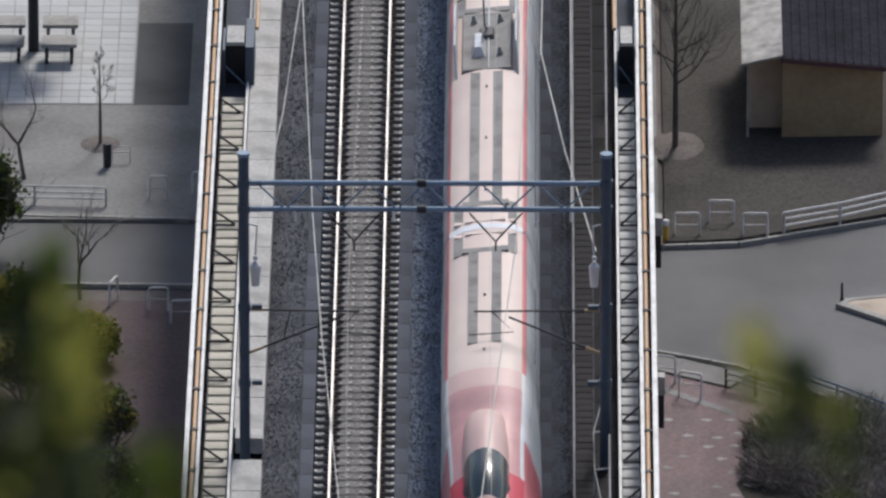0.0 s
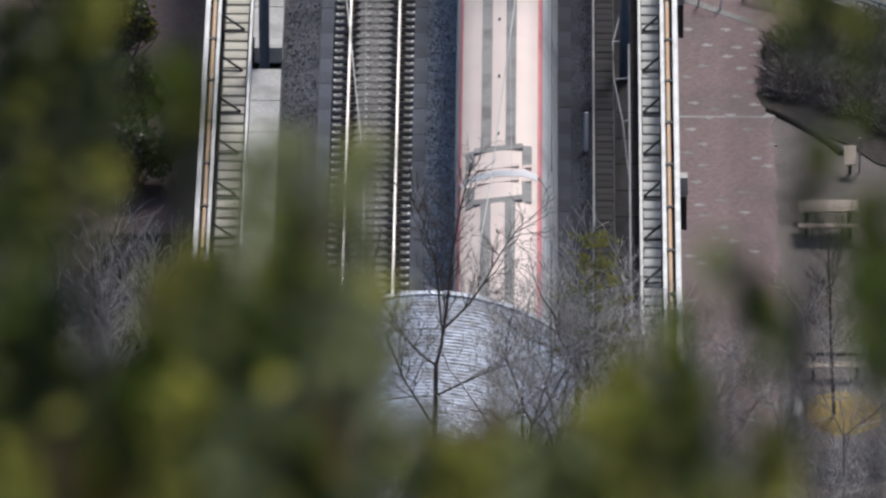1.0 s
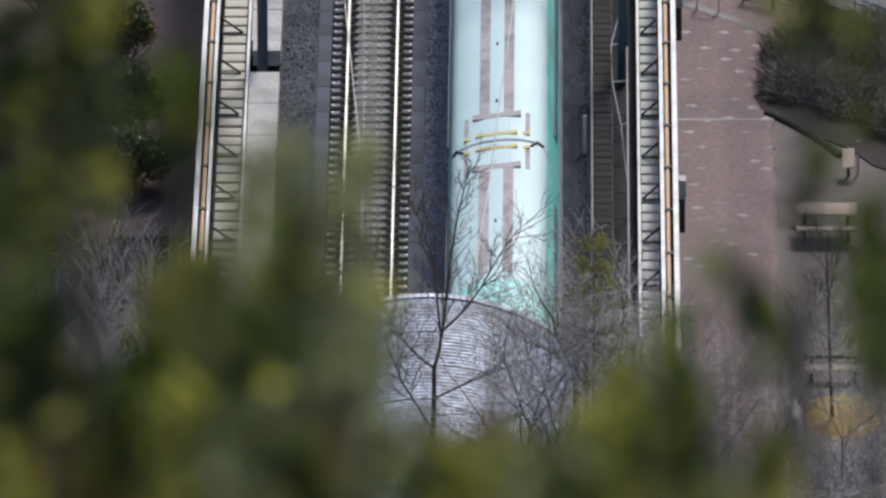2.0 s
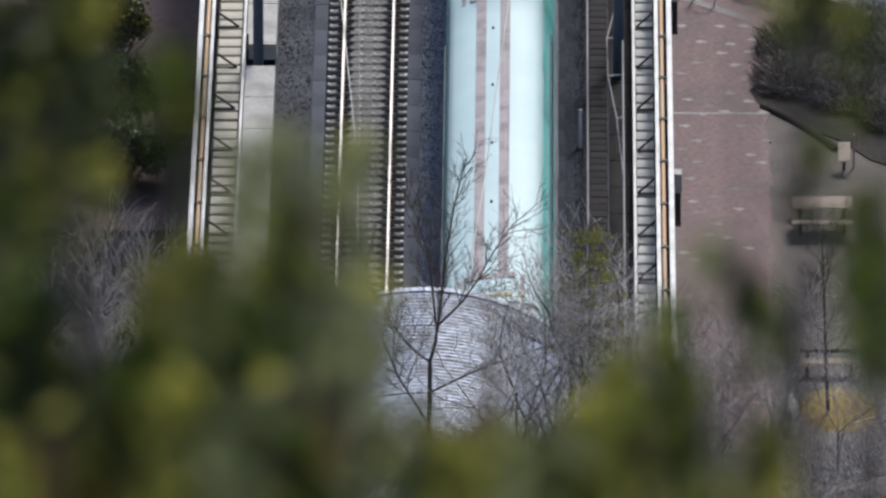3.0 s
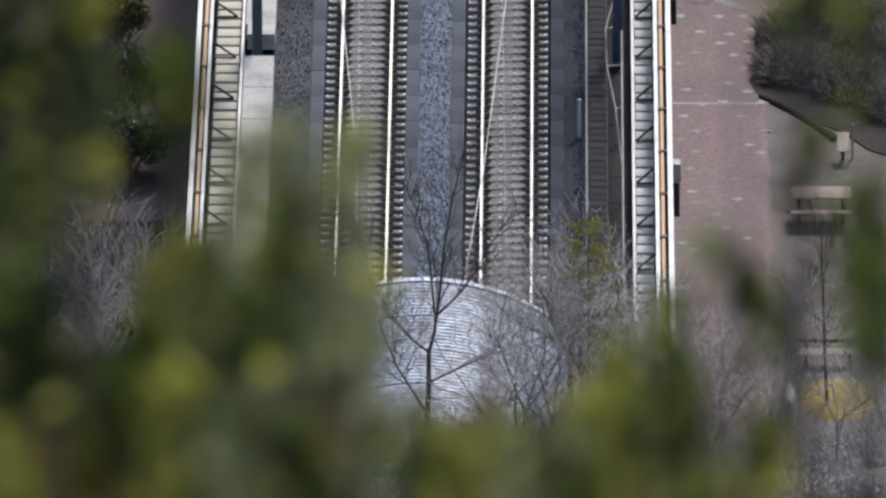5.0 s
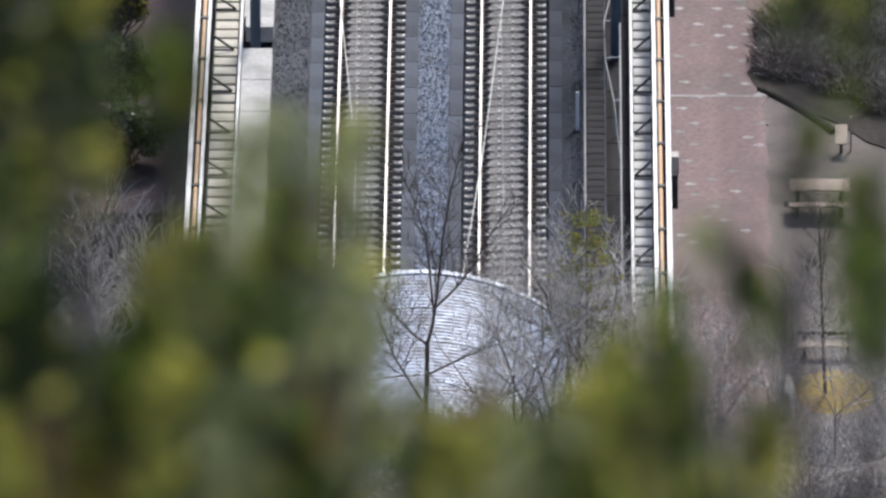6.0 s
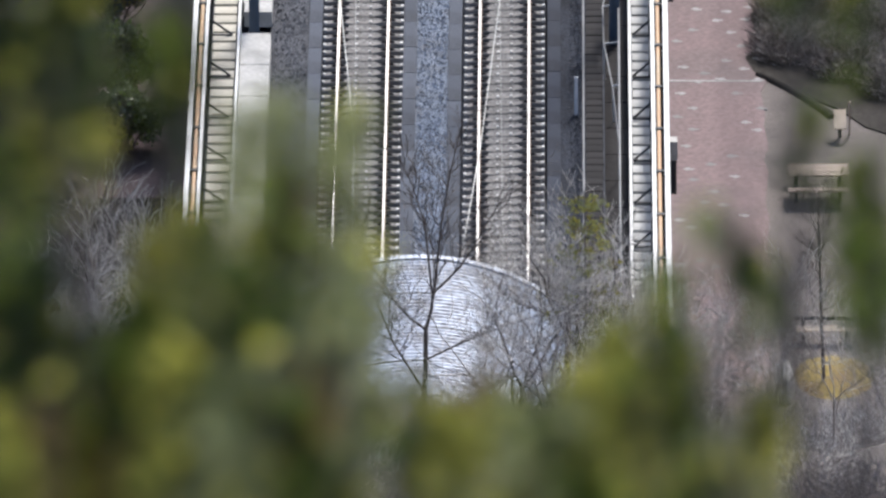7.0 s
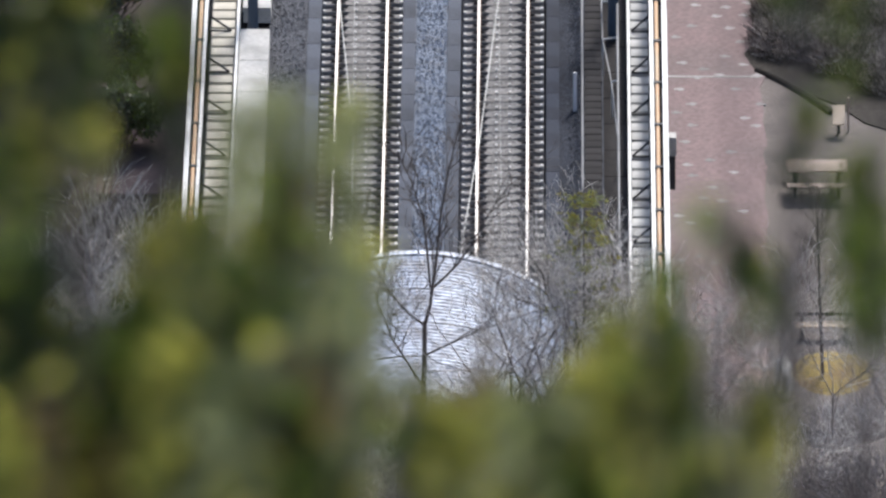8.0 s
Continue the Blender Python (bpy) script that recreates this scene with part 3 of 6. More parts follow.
for cx in (-2.15, 2.15):
    wire("contact_wire", [(cx + 0.2, -35, 5.0), (cx - 0.2, 15, 5.0), (cx + 0.2, 65, 5.0), (cx - 0.2, 115, 5.0)], 0.006, "bare copper contact wire over the track")
wire("messenger_wire", [(-4.6, 62, 6.5), (-4.05, 37, 6.3), (-3.45, 17.5, 6.5), (-3.05, 8, 6.4), (-2.4, -4.2, 6.3), (-2.15, -9, 6.2), (-2.0, -35, 6.1)], 0.020, "bare messenger wire over the track")
wire("messenger_wire", [(3.6, 62, 6.6), (2.75, 15, 6.5), (2.05, 1.5, 6.3), (1.51, -9.5, 6.2), (1.03, -16.8, 6.1), (0.7, -35, 6.0)], 0.020, "bare messenger wire over the track")
wire("tail_wire", [(-3.0, 62, 6.9), (-4.5, 26.8, 6.25), (-5.35, 15.1, 5.9)], 0.017, "slanting tension wire running to the mast")
wire("tail_wire", [(3.75, 62, 6.4), (3.52, 32.5, 6.0), (4.27, 23.6, 6.2), (5.2, 15.2, 6.3)], 0.028, "slanting tension wire running to the mast")
wire("feeder_wire", sag(4.45, 7.6, 4.45, 7.6, 15, 65, 0.8), 0.021, "bare feeder wire below the portal beam")


# ---------------------------------------------------------------- tunnel hood
def hood():
    t = thing("tunnel_hood", "weathered corrugated steel hood over the tunnel mouth", "tunnel hood", kind="structure")
    R, cz, cx = 6.15, 0.62, -0.15
    n = 44

    def ring(y, r):
        return [(cx + r * math.cos(math.pi * (-0.18 + 1.36 * j / n)), y, cz + r * math.sin(math.pi * (-0.18 + 1.36 * j / n))) for j in range(n + 1)]
    # curved plates, each with ten ribs, lapped row on row
    span, pitch, ribs = 0.3, 0.235, 10
    p = Geo()
    rings = []
    for k in range(ribs):
        for d, r in ((0.0, 0.0), (0.06, 0.004), (0.095, 0.03), (0.125, 0.04), (0.17, 0.04), (0.205, 0.022)):
            rings.append([((R + r) * math.cos(a), -k * pitch - d, (R + r) * math.sin(a)) for a in (span * (q / 5 - 0.5) for q in range(6))])
    p.loft(rings, 0, False, False, False)
    me = p.mesh("plate", "hood")
    for row in range(11):
        for k in range(15):
            lift = 0.012 * ((row + k) % 2)
            o = piece("plate", me, t, (cx, -19.0 - row * ribs * pitch, cz + lift), (0, -math.degrees(-0.56 + span * (k + 0.5) * 0.985), 0))
    g = Geo()
    g.loft([ring(-18.9, R - 0.25), ring(-46, R - 0.25), ring(-300, R - 0.25)], 0, False, False, False)
    g.ob("lining", "inner", t)
    g = Geo()
    g.loft([ring(-18.78, R - 0.26), ring(-18.78, R + 0.09), ring(-19.02, R + 0.09), ring(-19.02, R - 0.26)], 0, False, False, False)
    g.ob("rim", "hood", t)


hood()


# ---------------------------------------------------------------- trains
def lerp_at(table, d):
    for (a, u), (b, v) in zip(table, table[1:]):
        if d <= b:
            return u + (v - u) * smooth(a, b, d)
    return table[-1][1]


RED = dict(
    half=[(1.28, 0.25), (1.44, 0.9), (1.47, 1.6), (1.45, 2.3), (1.37, 2.85), (1.25, 3.22), (1.13, 3.38), (0.75, 3.56), (0.35, 3.63), (0.0, 3.65)],
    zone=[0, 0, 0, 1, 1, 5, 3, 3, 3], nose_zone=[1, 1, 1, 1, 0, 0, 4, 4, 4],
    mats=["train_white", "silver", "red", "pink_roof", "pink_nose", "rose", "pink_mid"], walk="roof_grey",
    wide=[(0, 0.62), (1.2, 0.76), (3.2, 0.84), (6, 0.90), (10, 0.99), (13, 1)],
    low=[(0, 0.72), (0.8, 0.84), (2.4, 0.93), (5.0, 1.0), (8.0, 1.05), (11, 1.03), (13, 1)],
    tall=[(0, 0.16), (0.35, 0.36), (0.8, 0.47), (2.5, 0.60), (5.0, 0.76), (8.5, 0.93), (13, 1)], nose=13.0, cab=(2.7, 8.9, 0.74, 3.30))
GREEN = dict(
    half=[(1.45, 0.25), (1.63, 0.8), (1.675, 1.5), (1.665, 1.80), (1.66, 1.85), (1.60, 2.4), (1.41, 3.0), (1.36, 3.25), (1.18, 3.42), (0.75, 3.58), (0.35, 3.64), (0.0, 3.65)],
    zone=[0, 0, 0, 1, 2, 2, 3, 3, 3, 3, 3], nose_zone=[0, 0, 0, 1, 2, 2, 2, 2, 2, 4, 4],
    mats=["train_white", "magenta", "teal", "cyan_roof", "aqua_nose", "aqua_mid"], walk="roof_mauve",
    wide=[(0, 0.70), (1.0, 0.75), (2.4, 0.77), (5.6, 0.725), (9.5, 0.93), (15, 1)],
    low=[(0, 0.74), (1.2, 0.76), (2.2, 0.84), (3.1, 1.0), (15, 1)],
    tall=[(0, 0.14), (0.4, 0.33), (0.9, 0.46), (2.5, 0.58), (5.0, 0.72), (9.5, 0.92), (15, 1)], nose=15.0, cab=(6.0, 11.4, 0.92, 3.42))


def section(spec, y, wl=1.0, wu=1.0, hf=1.0, dome=0.0):
    """One cross-section; dome rounds the flat roof into an arch."""
    pts = []
    for w, z in spec["half"]:
        k = wl + (wu - wl) * smooth(1.5, 1.84, z)
        if z > 1.85:
            z = 1.85 + (z - 1.85) * (1 - dome * (w / 1.66) ** 2)
        pts.append((w * k, y, 0.25 + (z - 0.25) * hf))
    return [(-x, yy, z) for x, yy, z in pts] + [(x, yy, z) for x, yy, z in pts[-2::-1]]


def car_body(spec, ya, yb, parent, nose_at=None):
    """A carriage from ya to yb; nose_at is 'a' or 'b' where that end is a driving end."""
    g = Geo()
    stations = []
    if nose_at:
        L = spec["nose"]
        ds = [0.0, 0.03, 0.08, 0.15, 0.25, 0.38, 0.55, 0.8, 1.2, 1.7, 2.3, 3, 3.8, 4.6, 5.5, 6.5, 7.5, 8.5, 9.5, 10.5, 11.7, L]
        for d in ds:
            rnd_tip = 0.2 + 0.8 * math.sqrt(min(1.0, d / 1.5 + 0.004))
            stations.append((d, lerp_at(spec["low"], d) * rnd_tip, lerp_at(spec["wide"], d) * rnd_tip, lerp_at(spec["tall"], d), 0.62 * (1 - smooth(1.5, 9.5, d))))
    rings, noses = [], []
    if nose_at == "a":
        for d, wl, wu, hf, dome in stations:
            rings.append(section(spec, ya + d, wl, wu, hf, dome))
            noses.append(True)
        rings.append(section(spec, yb - 0.1))
    elif nose_at == "b":
        rings.append(section(spec, ya + 0.1))
        for d, wl, wu, hf, dome in stations[::-1]:
            rings.append(section(spec, yb - d, wl, wu, hf, dome))
            noses.append(True)
    else:
        n = 5
        rings = [section(spec, ya + 0.1 + (yb - ya - 0.2) * i / n) for i in range(n + 1)]
    k = len(rings[0])
    segs = len(spec["half"]) - 1
    for i in range(len(rings) - 1):
        ym = (rings[i][0][1] + rings[i + 1][0][1]) / 2
        in_nose = nose_at and ((ym < ya + spec["nose"] * 0.93) if nose_at == "a" else (ym > yb - spec["nose"] * 0.93))
        zone = spec["nose_zone"] if in_nose else spec["zone"]
        tip_gap = (ym - ya) if nose_at == "a" else (yb - ym)
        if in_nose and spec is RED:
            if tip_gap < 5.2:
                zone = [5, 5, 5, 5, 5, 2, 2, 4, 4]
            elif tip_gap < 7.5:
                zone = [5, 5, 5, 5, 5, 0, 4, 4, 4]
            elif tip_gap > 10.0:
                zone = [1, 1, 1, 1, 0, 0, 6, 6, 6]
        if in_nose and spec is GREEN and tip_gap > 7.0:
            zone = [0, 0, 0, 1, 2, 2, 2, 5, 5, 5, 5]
        for j in range(k - 1):
            s = j if j < segs else 2 * segs - 1 - j
            g.add([rings[i][j], rings[i][j + 1], rings[i + 1][j + 1], rings[i + 1][j]], [(0, 1, 2, 3)], zone[s], True)
    me = g.mesh("carriage", spec["mats"])
    bm = bmesh.new()
    bm.from_mesh(me)
    bmesh.ops.remove_doubles(bm, verts=bm.verts, dist=0.0005)
    bmesh.ops.recalc_face_normals(bm, faces=bm.faces)
    for ring in (rings[0], rings[-1]):
        bm.faces.new([bm.verts.new(p) for p in ring])
    bm.to_mesh(me)
    bm.free()
    body = new("carriage", me)
    body.parent = parent
    return body


def cab(spec, tip, way, body):
    """The raised cockpit canopy and its windscreen, way is +1 when the body lies at greater y than the tip."""
    d0, d1, half, top = spec["cab"]
    rings, glass = [], []
    n = 10
    steps = 14
    for i in range(steps + 1):
        k = i / steps
        d = d0 + (d1 - d0) * k
        w = half * math.sin(math.pi * min(1, 0.06 + 0.60 * k ** 0.62)) ** 0.75
        base = 0.25 + 3.4 * lerp_at(spec["tall"], d) - 0.55
        ridge = base + 0.55 + (top - 2.55) * math.sin(math.pi * min(1.0, 0.05 + 0.95 * k)) ** 0.8 * 0.72
        rings.append([(w * math.cos(math.pi * j / n), tip + way * d, base + (ridge - base) * math.sin(math.pi * j / n) ** 0.8) for j in range(n + 1)])
    g = Geo()
    a, b = (0, 2) if spec is GREEN else (2, 7 if way > 0 else 4)
    g.loft(rings[:a + 1], 0, False, True, False)
    g.loft(rings[b:], 0, False, True, False)
    g.ob("canopy", spec["mats"][5 if spec is GREEN else 6], body)
    g = Geo()
    g.loft(rings[a:b + 1], 0, False, True, False)
    g.ob("windscreen", "windscreen", body, "dark curved windscreen")
    for s in (-1, 1) if spec is RED else ():
        h = Geo()
        h.tube([(s * 0.50, tip + way * 3.9, 2.42), (s * 0.60, tip + way * 4.5, 2.56), (s * 0.66, tip + way * 5.2, 2.62)], [0.03, 0.11, 0.03], 8)
        h.ob("headlight", "dark_steel", body)
    for j in (2, 8) if spec is GREEN else ():
        h = Geo()
        pts = [Vector(rings[i][j]) for i in (4, 5, 6)]
        h.tube(pts, [0.05, 0.15, 0.05], 8)
        h.ob("side_window", "dark_steel", body)


def roof_gear(spec, ya, yb, body, front_panto, rear_panto, first, last):
    """Roof walkway strips, end panels, and the pantograph well where there is one."""
    z = 3.655
    a = ya + (spec["nose"] + 0.6 if first else 2.1)
    b = yb - (spec["nose"] + 0.6 if last else 2.1)
    if front_panto:
        a = ya + 7.4
    if rear_panto:
        b = yb - 7.4
    for x in (-0.36, 0.36):
        g = Geo()
        g.box(x - 0.15, a, z - 0.06, x + 0.15, b, z - 0.008)
        g.ob("roof_walkway", spec["walk"], body)
    for y, s, skip, panto in ((ya, 1, first, front_panto), (yb, -1, last, rear_panto)):
        if skip:
            continue
        g = Geo()
        lo, hi = sorted((y + s * 0.45, y + s * 2.1))
        for x0, x1 in ((-0.98, -0.70), (0.70, 0.98)):
            g.add([(x0, lo, 3.49 + 0.06 * (x0 > 0) - 0.0), (x1, lo, 3.49 + 0.06 * (x0 < 0)), (x1, hi, 3.49 + 0.06 * (x0 < 0)), (x0, hi, 3.49 + 0.06 * (x0 > 0)),
                   (x0, lo, 3.515 + 0.06 * (x0 > 0)), (x1, lo, 3.515 + 0.06 * (x0 < 0)), (x1, hi, 3.515 + 0.06 * (x0 < 0)), (x0, hi, 3.515 + 0.06 * (x0 > 0))],
                  [(4, 5, 6, 7), (0, 1, 5, 4), (1, 2, 6, 5), (2, 3, 7, 6), (3, 0, 4, 7)])
        e0, e1 = sorted((y + s * 1.75, y + s * 2.1))
        g.box(-0.72, e0, 3.56, 0.72, e1, 3.652)
        g.ob("end_walkway", spec["walk"], body)
        m = Geo()
        for x0, x1 in ((-0.98, -0.72), (-0.62, 0.62), (0.72, 0.98)):
            zz = 3.57 if abs(x0 + x1) > 0.5 else 3.658
            lo, hi = sorted((y + s * 0.42, y + s * 0.62))
            m.box(x0, lo, zz - 0.05, x1, hi, zz)
        m.ob("marking", "yellow" if spec is GREEN or panto else spec["mats"][3], body, "worn yellow stripe on the roof end")
        if spec is RED and s > 0:
            r = Geo()
            lo, hi = y - 0.22, y + 0.22
            sec = [(w * 1.01, zz + 0.012) for w, zz in spec["half"][6:]]
            arch = [(-w, zz) for w, zz in sec] + [(w, zz) for w, zz in sec[-2::-1]]
            r.loft([[(w, lo, zz) for w, zz in arch], [(w, hi, zz) for w, zz in arch]], 0, False, True, False)
            r.ob("end_ring", "train_white", body, "pale ring round the carriage end")
        if panto:
            pantograph(spec, y + s * 2.2, s, body)


def pantograph(spec, y, s, body):
    w = Geo()
    lo, hi = sorted((y, y + s * 5.0))
    w.box(-0.82, lo, 3.50, 0.82, hi, 3.662, 0, 0.05)
    w.ob("pantograph_well", "roof_grey" if spec is RED else "cyan_roof", body, "recessed grey roof well under the pantograph")
    for x in (-1, 1):
        f = Geo()
        top = 4.25
        xs = 0.98 if spec is RED else 1.46
        ring = lambda d, h: [(x * xs - 0.04, y + s * d, 3.30), (x * xs + 0.04, y + s * d, 3.30), (x * xs + 0.03, y + s * d, h), (x * xs - 0.03, y + s * d, h)]
        f.loft([ring(-0.3, 3.42), ring(0.6, top), ring(4.2, top), ring(5.2, 3.42)], 0)
        f.ob("sound_screen", "silver" if spec is RED else "train_white", body)
    c = y + s * 2.4
    p = Geo()
    p.box(-0.46, c - 1.5, 3.66, -0.06, c - 0.1, 3.98, 0, 0.10)
    p.ob("equipment_cover", "train_white", body)
    for x, d in ((-0.42, 1.5), (0.42, 1.5), (0.42, -1.4)) if spec is RED else ():
        p = Geo()
        p.tube([(x, c + d, 3.64), (x, c + d, 3.72), (x, c + d, 3.76), (x, c + d, 3.92)], [0.11, 0.11, 0.07, 0.05], 8)
        p.ob("post_insulator", "grey_steel", body)
    p = Geo()
    p.box(-0.24, c - 0.5 - s * 0.5, 3.66, 0.24, c + 0.3 - s * 0.5, 3.80, 1, 0.05)
    p.tube([(0, c - s * 0.7, 3.8), (0, c + s * 0.9, 4.45), (0, c - s * 0.4, 4.98)], 0.035, 6, 0)
    p.tube([(-0.85, c - s * 0.4, 4.86), (-0.55, c - s * 0.4, 4.98), (0.55, c - s * 0.4, 4.98), (0.85, c - s * 0.4, 4.86)], 0.028, 6, 0)
    p.ob("pantograph", ["grey_steel", "bellows"], body, "single-arm pantograph raised to the wire")
    q = Geo()
    q.box(0.04, lo, 3.662, 0.08, hi + 3, 3.72)
    q.ob("roof_cable", "silver", body)


eye = Geo()
eye.box(-0.03, -0.05, 0, 0.03, 0.05, 0.08)
EYE_MESH = eye.mesh("roof_eye", "dark_steel")


def train(name, label, spec, lengths, pantos, start):
    t = thing(name, label, "train")
    y = start
    n = len(lengths)
    for i, L in enumerate(lengths):
        first, last = i == 0, i == n - 1
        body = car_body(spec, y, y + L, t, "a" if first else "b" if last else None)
        roof_gear(spec, y, y + L, body, pantos.get(i) == "a", pantos.get(i) == "b", first, last)
        if first:
            cab(spec, y, 1, body)
        if last:
            cab(spec, y + L, -1, body)
        else:
            g = Geo()
            ring = [(x * 0.95, z * 0.97) for x, _, z in section(spec, 0)]
            g.loft([[(x, y + L - 0.3, z) for x, z in ring], [(x, y + L + 0.3, z) for x, z in ring]], 0, False, True)
            g.ob("gangway_bellows", "bellows", body)
            for s in (-1, 1) if spec is GREEN else ():
                c = Geo()
                c.tube([(s * 1.02, y + L - 0.35, 3.5), (s * 1.2, y + L, 3.44), (s * 1.35, y + L + 0.05, 3.25)], 0.045, 6)
                c.ob("jumper_cable", "dark_steel", body)
        # dots of lifting eyes along the roof
        k = y + (spec["nose"] if first else 3)
        while k < y + L - (spec["nose"] if last else 3):
            piece("roof_eye", EYE_MESH, body, (0, k, 3.62))
            k += 4.4
        for s in (-1, 1):
            w = Geo()
            k = y + (spec["nose"] + 1.5 if first else 2.6)
            e = y + L - (spec["nose"] + 1.5 if last else 2.6)
            x = spec["half"][3][0] + 0.004 if spec is RED else 1.64
            w.box(min(s * (x - 0.06), s * (x - 0.01)), k, 1.95, max(s * (x - 0.06), s * (x - 0.01)), e, 2.5)
            w.ob("window_band", "windscreen", body)
        for yc in (y + 3.6, y + L - 3.6):
            b = Geo()
            b.box(-1.15, yc - 1.7, 0.12, 1.15, yc + 1.7, 0.8)
            for o in (-1.25, 1.25):
                b.tube([(-0.82, yc + o, 0.43), (-0.68, yc + o, 0.43)], 0.43, 14)
                b.tube([(0.68, yc + o, 0.43), (0.82, yc + o, 0.43)], 0.43, 14)
            b.ob("bogie", "dark_steel", body)
        y += L
    return t


RED_TRAIN = train("red_train", "long red and white high-speed train, roof coloured pale pink as sun glare", RED,
                  [23.075] + [20.5] * 5 + [23.6], {1: "b", 5: "a"}, -148.65)
coupler = Geo()
coupler.box(-0.5, 0.2, 0.55, 0.5, 1.35, 1.0, 0, 0.05)
coupler.ob("coupler", "dark_steel", RED_TRAIN)
GREEN_TRAIN = train("green_train", "long teal and white high-speed train, roof coloured pale as sun glare", GREEN,
                    [25.4] + [25.0] * 8 + [26.5], {2: "b", 7: "a"}, 1.1)


# ---------------------------------------------------------------- park and street
Z = GROUND
sheet("pavement_plaza", [(-60, 50.9), (-7.9, 50.4), (7.4, 48.1), (7.4, 120), (-60, 120)], Z + 0.13, "plaza", "grey concrete plaza beside the road", "pavement")
sheet("road", [(-60, 44.9), (-7.5, 44.8), (7.3, 39.2), (9.9, 38.0), (14.6, 33.6), (30, 19), (60, 0), (60, 75), (30, 60), (16, 50.9), (10, 48.3), (7.4, 48.0), (-7.9, 50.3), (-60, 50.8)],
      Z + 0.012, "asphalt", "smooth grey asphalt road passing under the viaduct", "road")
ragged = [(10.25 + rnd.uniform(-0.10, 0.10), -4 + 0.9 * k) for k in range(34)]
sheet("pavement_path", [(-7.4, -4)] + ragged + [(10.4, 26.8), (11.0, 34.6), (9.6, 36.2), (7.3, 37.6), (-7.4, 43.4)], Z + 0.04, "paver", "red brick-paved footpath with scattered pale blocks", "pavement")
sheet("pavement_dark", [(-16, -2), (-7.41, -2), (-7.41, 43.4), (-16, 43.6)], Z + 0.098, "old_brick", "red brick pavement under shrubs, coloured as in shade", "pavement")
sheet("earth_bed", [(-16, -1.9), (-7.45, -1.9), (-7.45, 17), (-16, 17)], Z + 0.115, "humus", "dark ground sheet under the white-twigged thicket", "ground")
sheet("earth_bank", [(7.6, 48.5), (10, 48.8), (15.5, 51.3), (30, 60.6), (60, 76), (60, 160), (7.6, 160)], Z + 0.16, "soil", "bare dark trodden earth beside the building", "ground")
sheet("gravel_strip", [(7.3, 37.7), (9.6, 36.3), (10.2, 37.4), (7.3, 39.1)], Z + 0.09, "plaza", "grey verge between path and road", "pavement")
sheet("dark_patch", [(-10.06, 60.65), (-8.22, 60.65), (-8.22, 68.2), (-10.06, 68.2)], Z + 0.136, "patch", "square of dark new paving in the plaza", "pavement")


def kerb(points, label):
    t = thing("kerb", label, "kerb", kind="structure", group="kerbs")
    for (x0, y0), (x1, y1) in zip(points, points[1:]):
        n = max(1, round(math.hypot(x1 - x0, y1 - y0) / 1.0))
        a = math.degrees(math.atan2(y1 - y0, x1 - x0))
        L = math.hypot(x1 - x0, y1 - y0) / n
        g = Geo()
        g.box(-L / 2 + 0.006, -0.075, -0.2, L / 2 - 0.006, 0.075, 0.0, 0, 0.012)
        me = g.mesh("kerbstone", "kerb")
        for i in range(n):
            k = (i + 0.5) / n
            piece("kerbstone", me, t, (x0 + (x1 - x0) * k, y0 + (y1 - y0) * k, Z + 0.17 + rnd.uniform(-0.006, 0.006)), (0, 0, a))


kerb([(-16, 50.85), (-8, 50.45)], "worn grey kerb along the plaza edge")
kerb([(7.5, 48.2), (10, 48.45), (15.6, 50.9), (18, 52.3)], "worn grey kerb along the road bend")
kerb([(-12, 44.8), (-7.6, 44.7)], "worn grey kerb along the shrub bed")
kerb([(7.3, 39.15), (9.9, 37.95), (14.6, 33.55)], "worn grey kerb along the footpath")


def island():
    g = Geo()
    o = [(13.1, 43.15), (14.7, 41.75), (19, 38.0), (22, 44.5), (15.5, 44.2), (13.4, 43.6)]
    inner = [(13.45, 43.2), (14.75, 42.05), (19, 38.4), (21.5, 44.2), (15.5, 43.95), (13.6, 43.45)]
    g.loft([[(x, y, Z) for x, y in o], [(x, y, Z + 0.17) for x, y in o], [(x, y, Z + 0.17) for x, y in inner]], 0, False)
    g.add([(x, y, Z + 0.15) for x, y in inner], [tuple(range(6))], 1)
    g.ob("traffic_island", ["kerb", "beige"], None, "raised traffic island with a stone kerb", "traffic island", "structure")
    p = Geo()
    p.tube([(13.3, 43.5, Z + 0.15), (13.3, 43.5, Z + 0.75)], [0.05, 0.035], 8)
    p.box(13.24, 43.44, Z + 0.14, 13.36, 43.56, Z + 0.2)
    p.ob("marker_post", "roof_blue", None, "short dark green marker post on the island corner", "post")


island()


def white_tiles():
    t = thing("tiled_terrace", "pale glazed tile terrace in the plaza", "terrace", (0, 0, Z + 0.13), kind="structure")
    g = Geo()
    g.box(-0.285, -0.285, -0.03, 0.285, 0.285, 0.022, 0, 0.006)
    me = g.mesh("tile", "white_tile")
    base = Geo()
    base.box(-16.4, 60.7, -0.02, -10.07, 76, 0.018)
    base.ob("bedding", "kerb", t)
    for i in range(10):
        for j in range(25):
            piece("tile", me, t, (-10.40 - 0.6 * i, 61.03 + 0.6 * j, rnd.uniform(-0.002, 0.002)))


white_tiles()


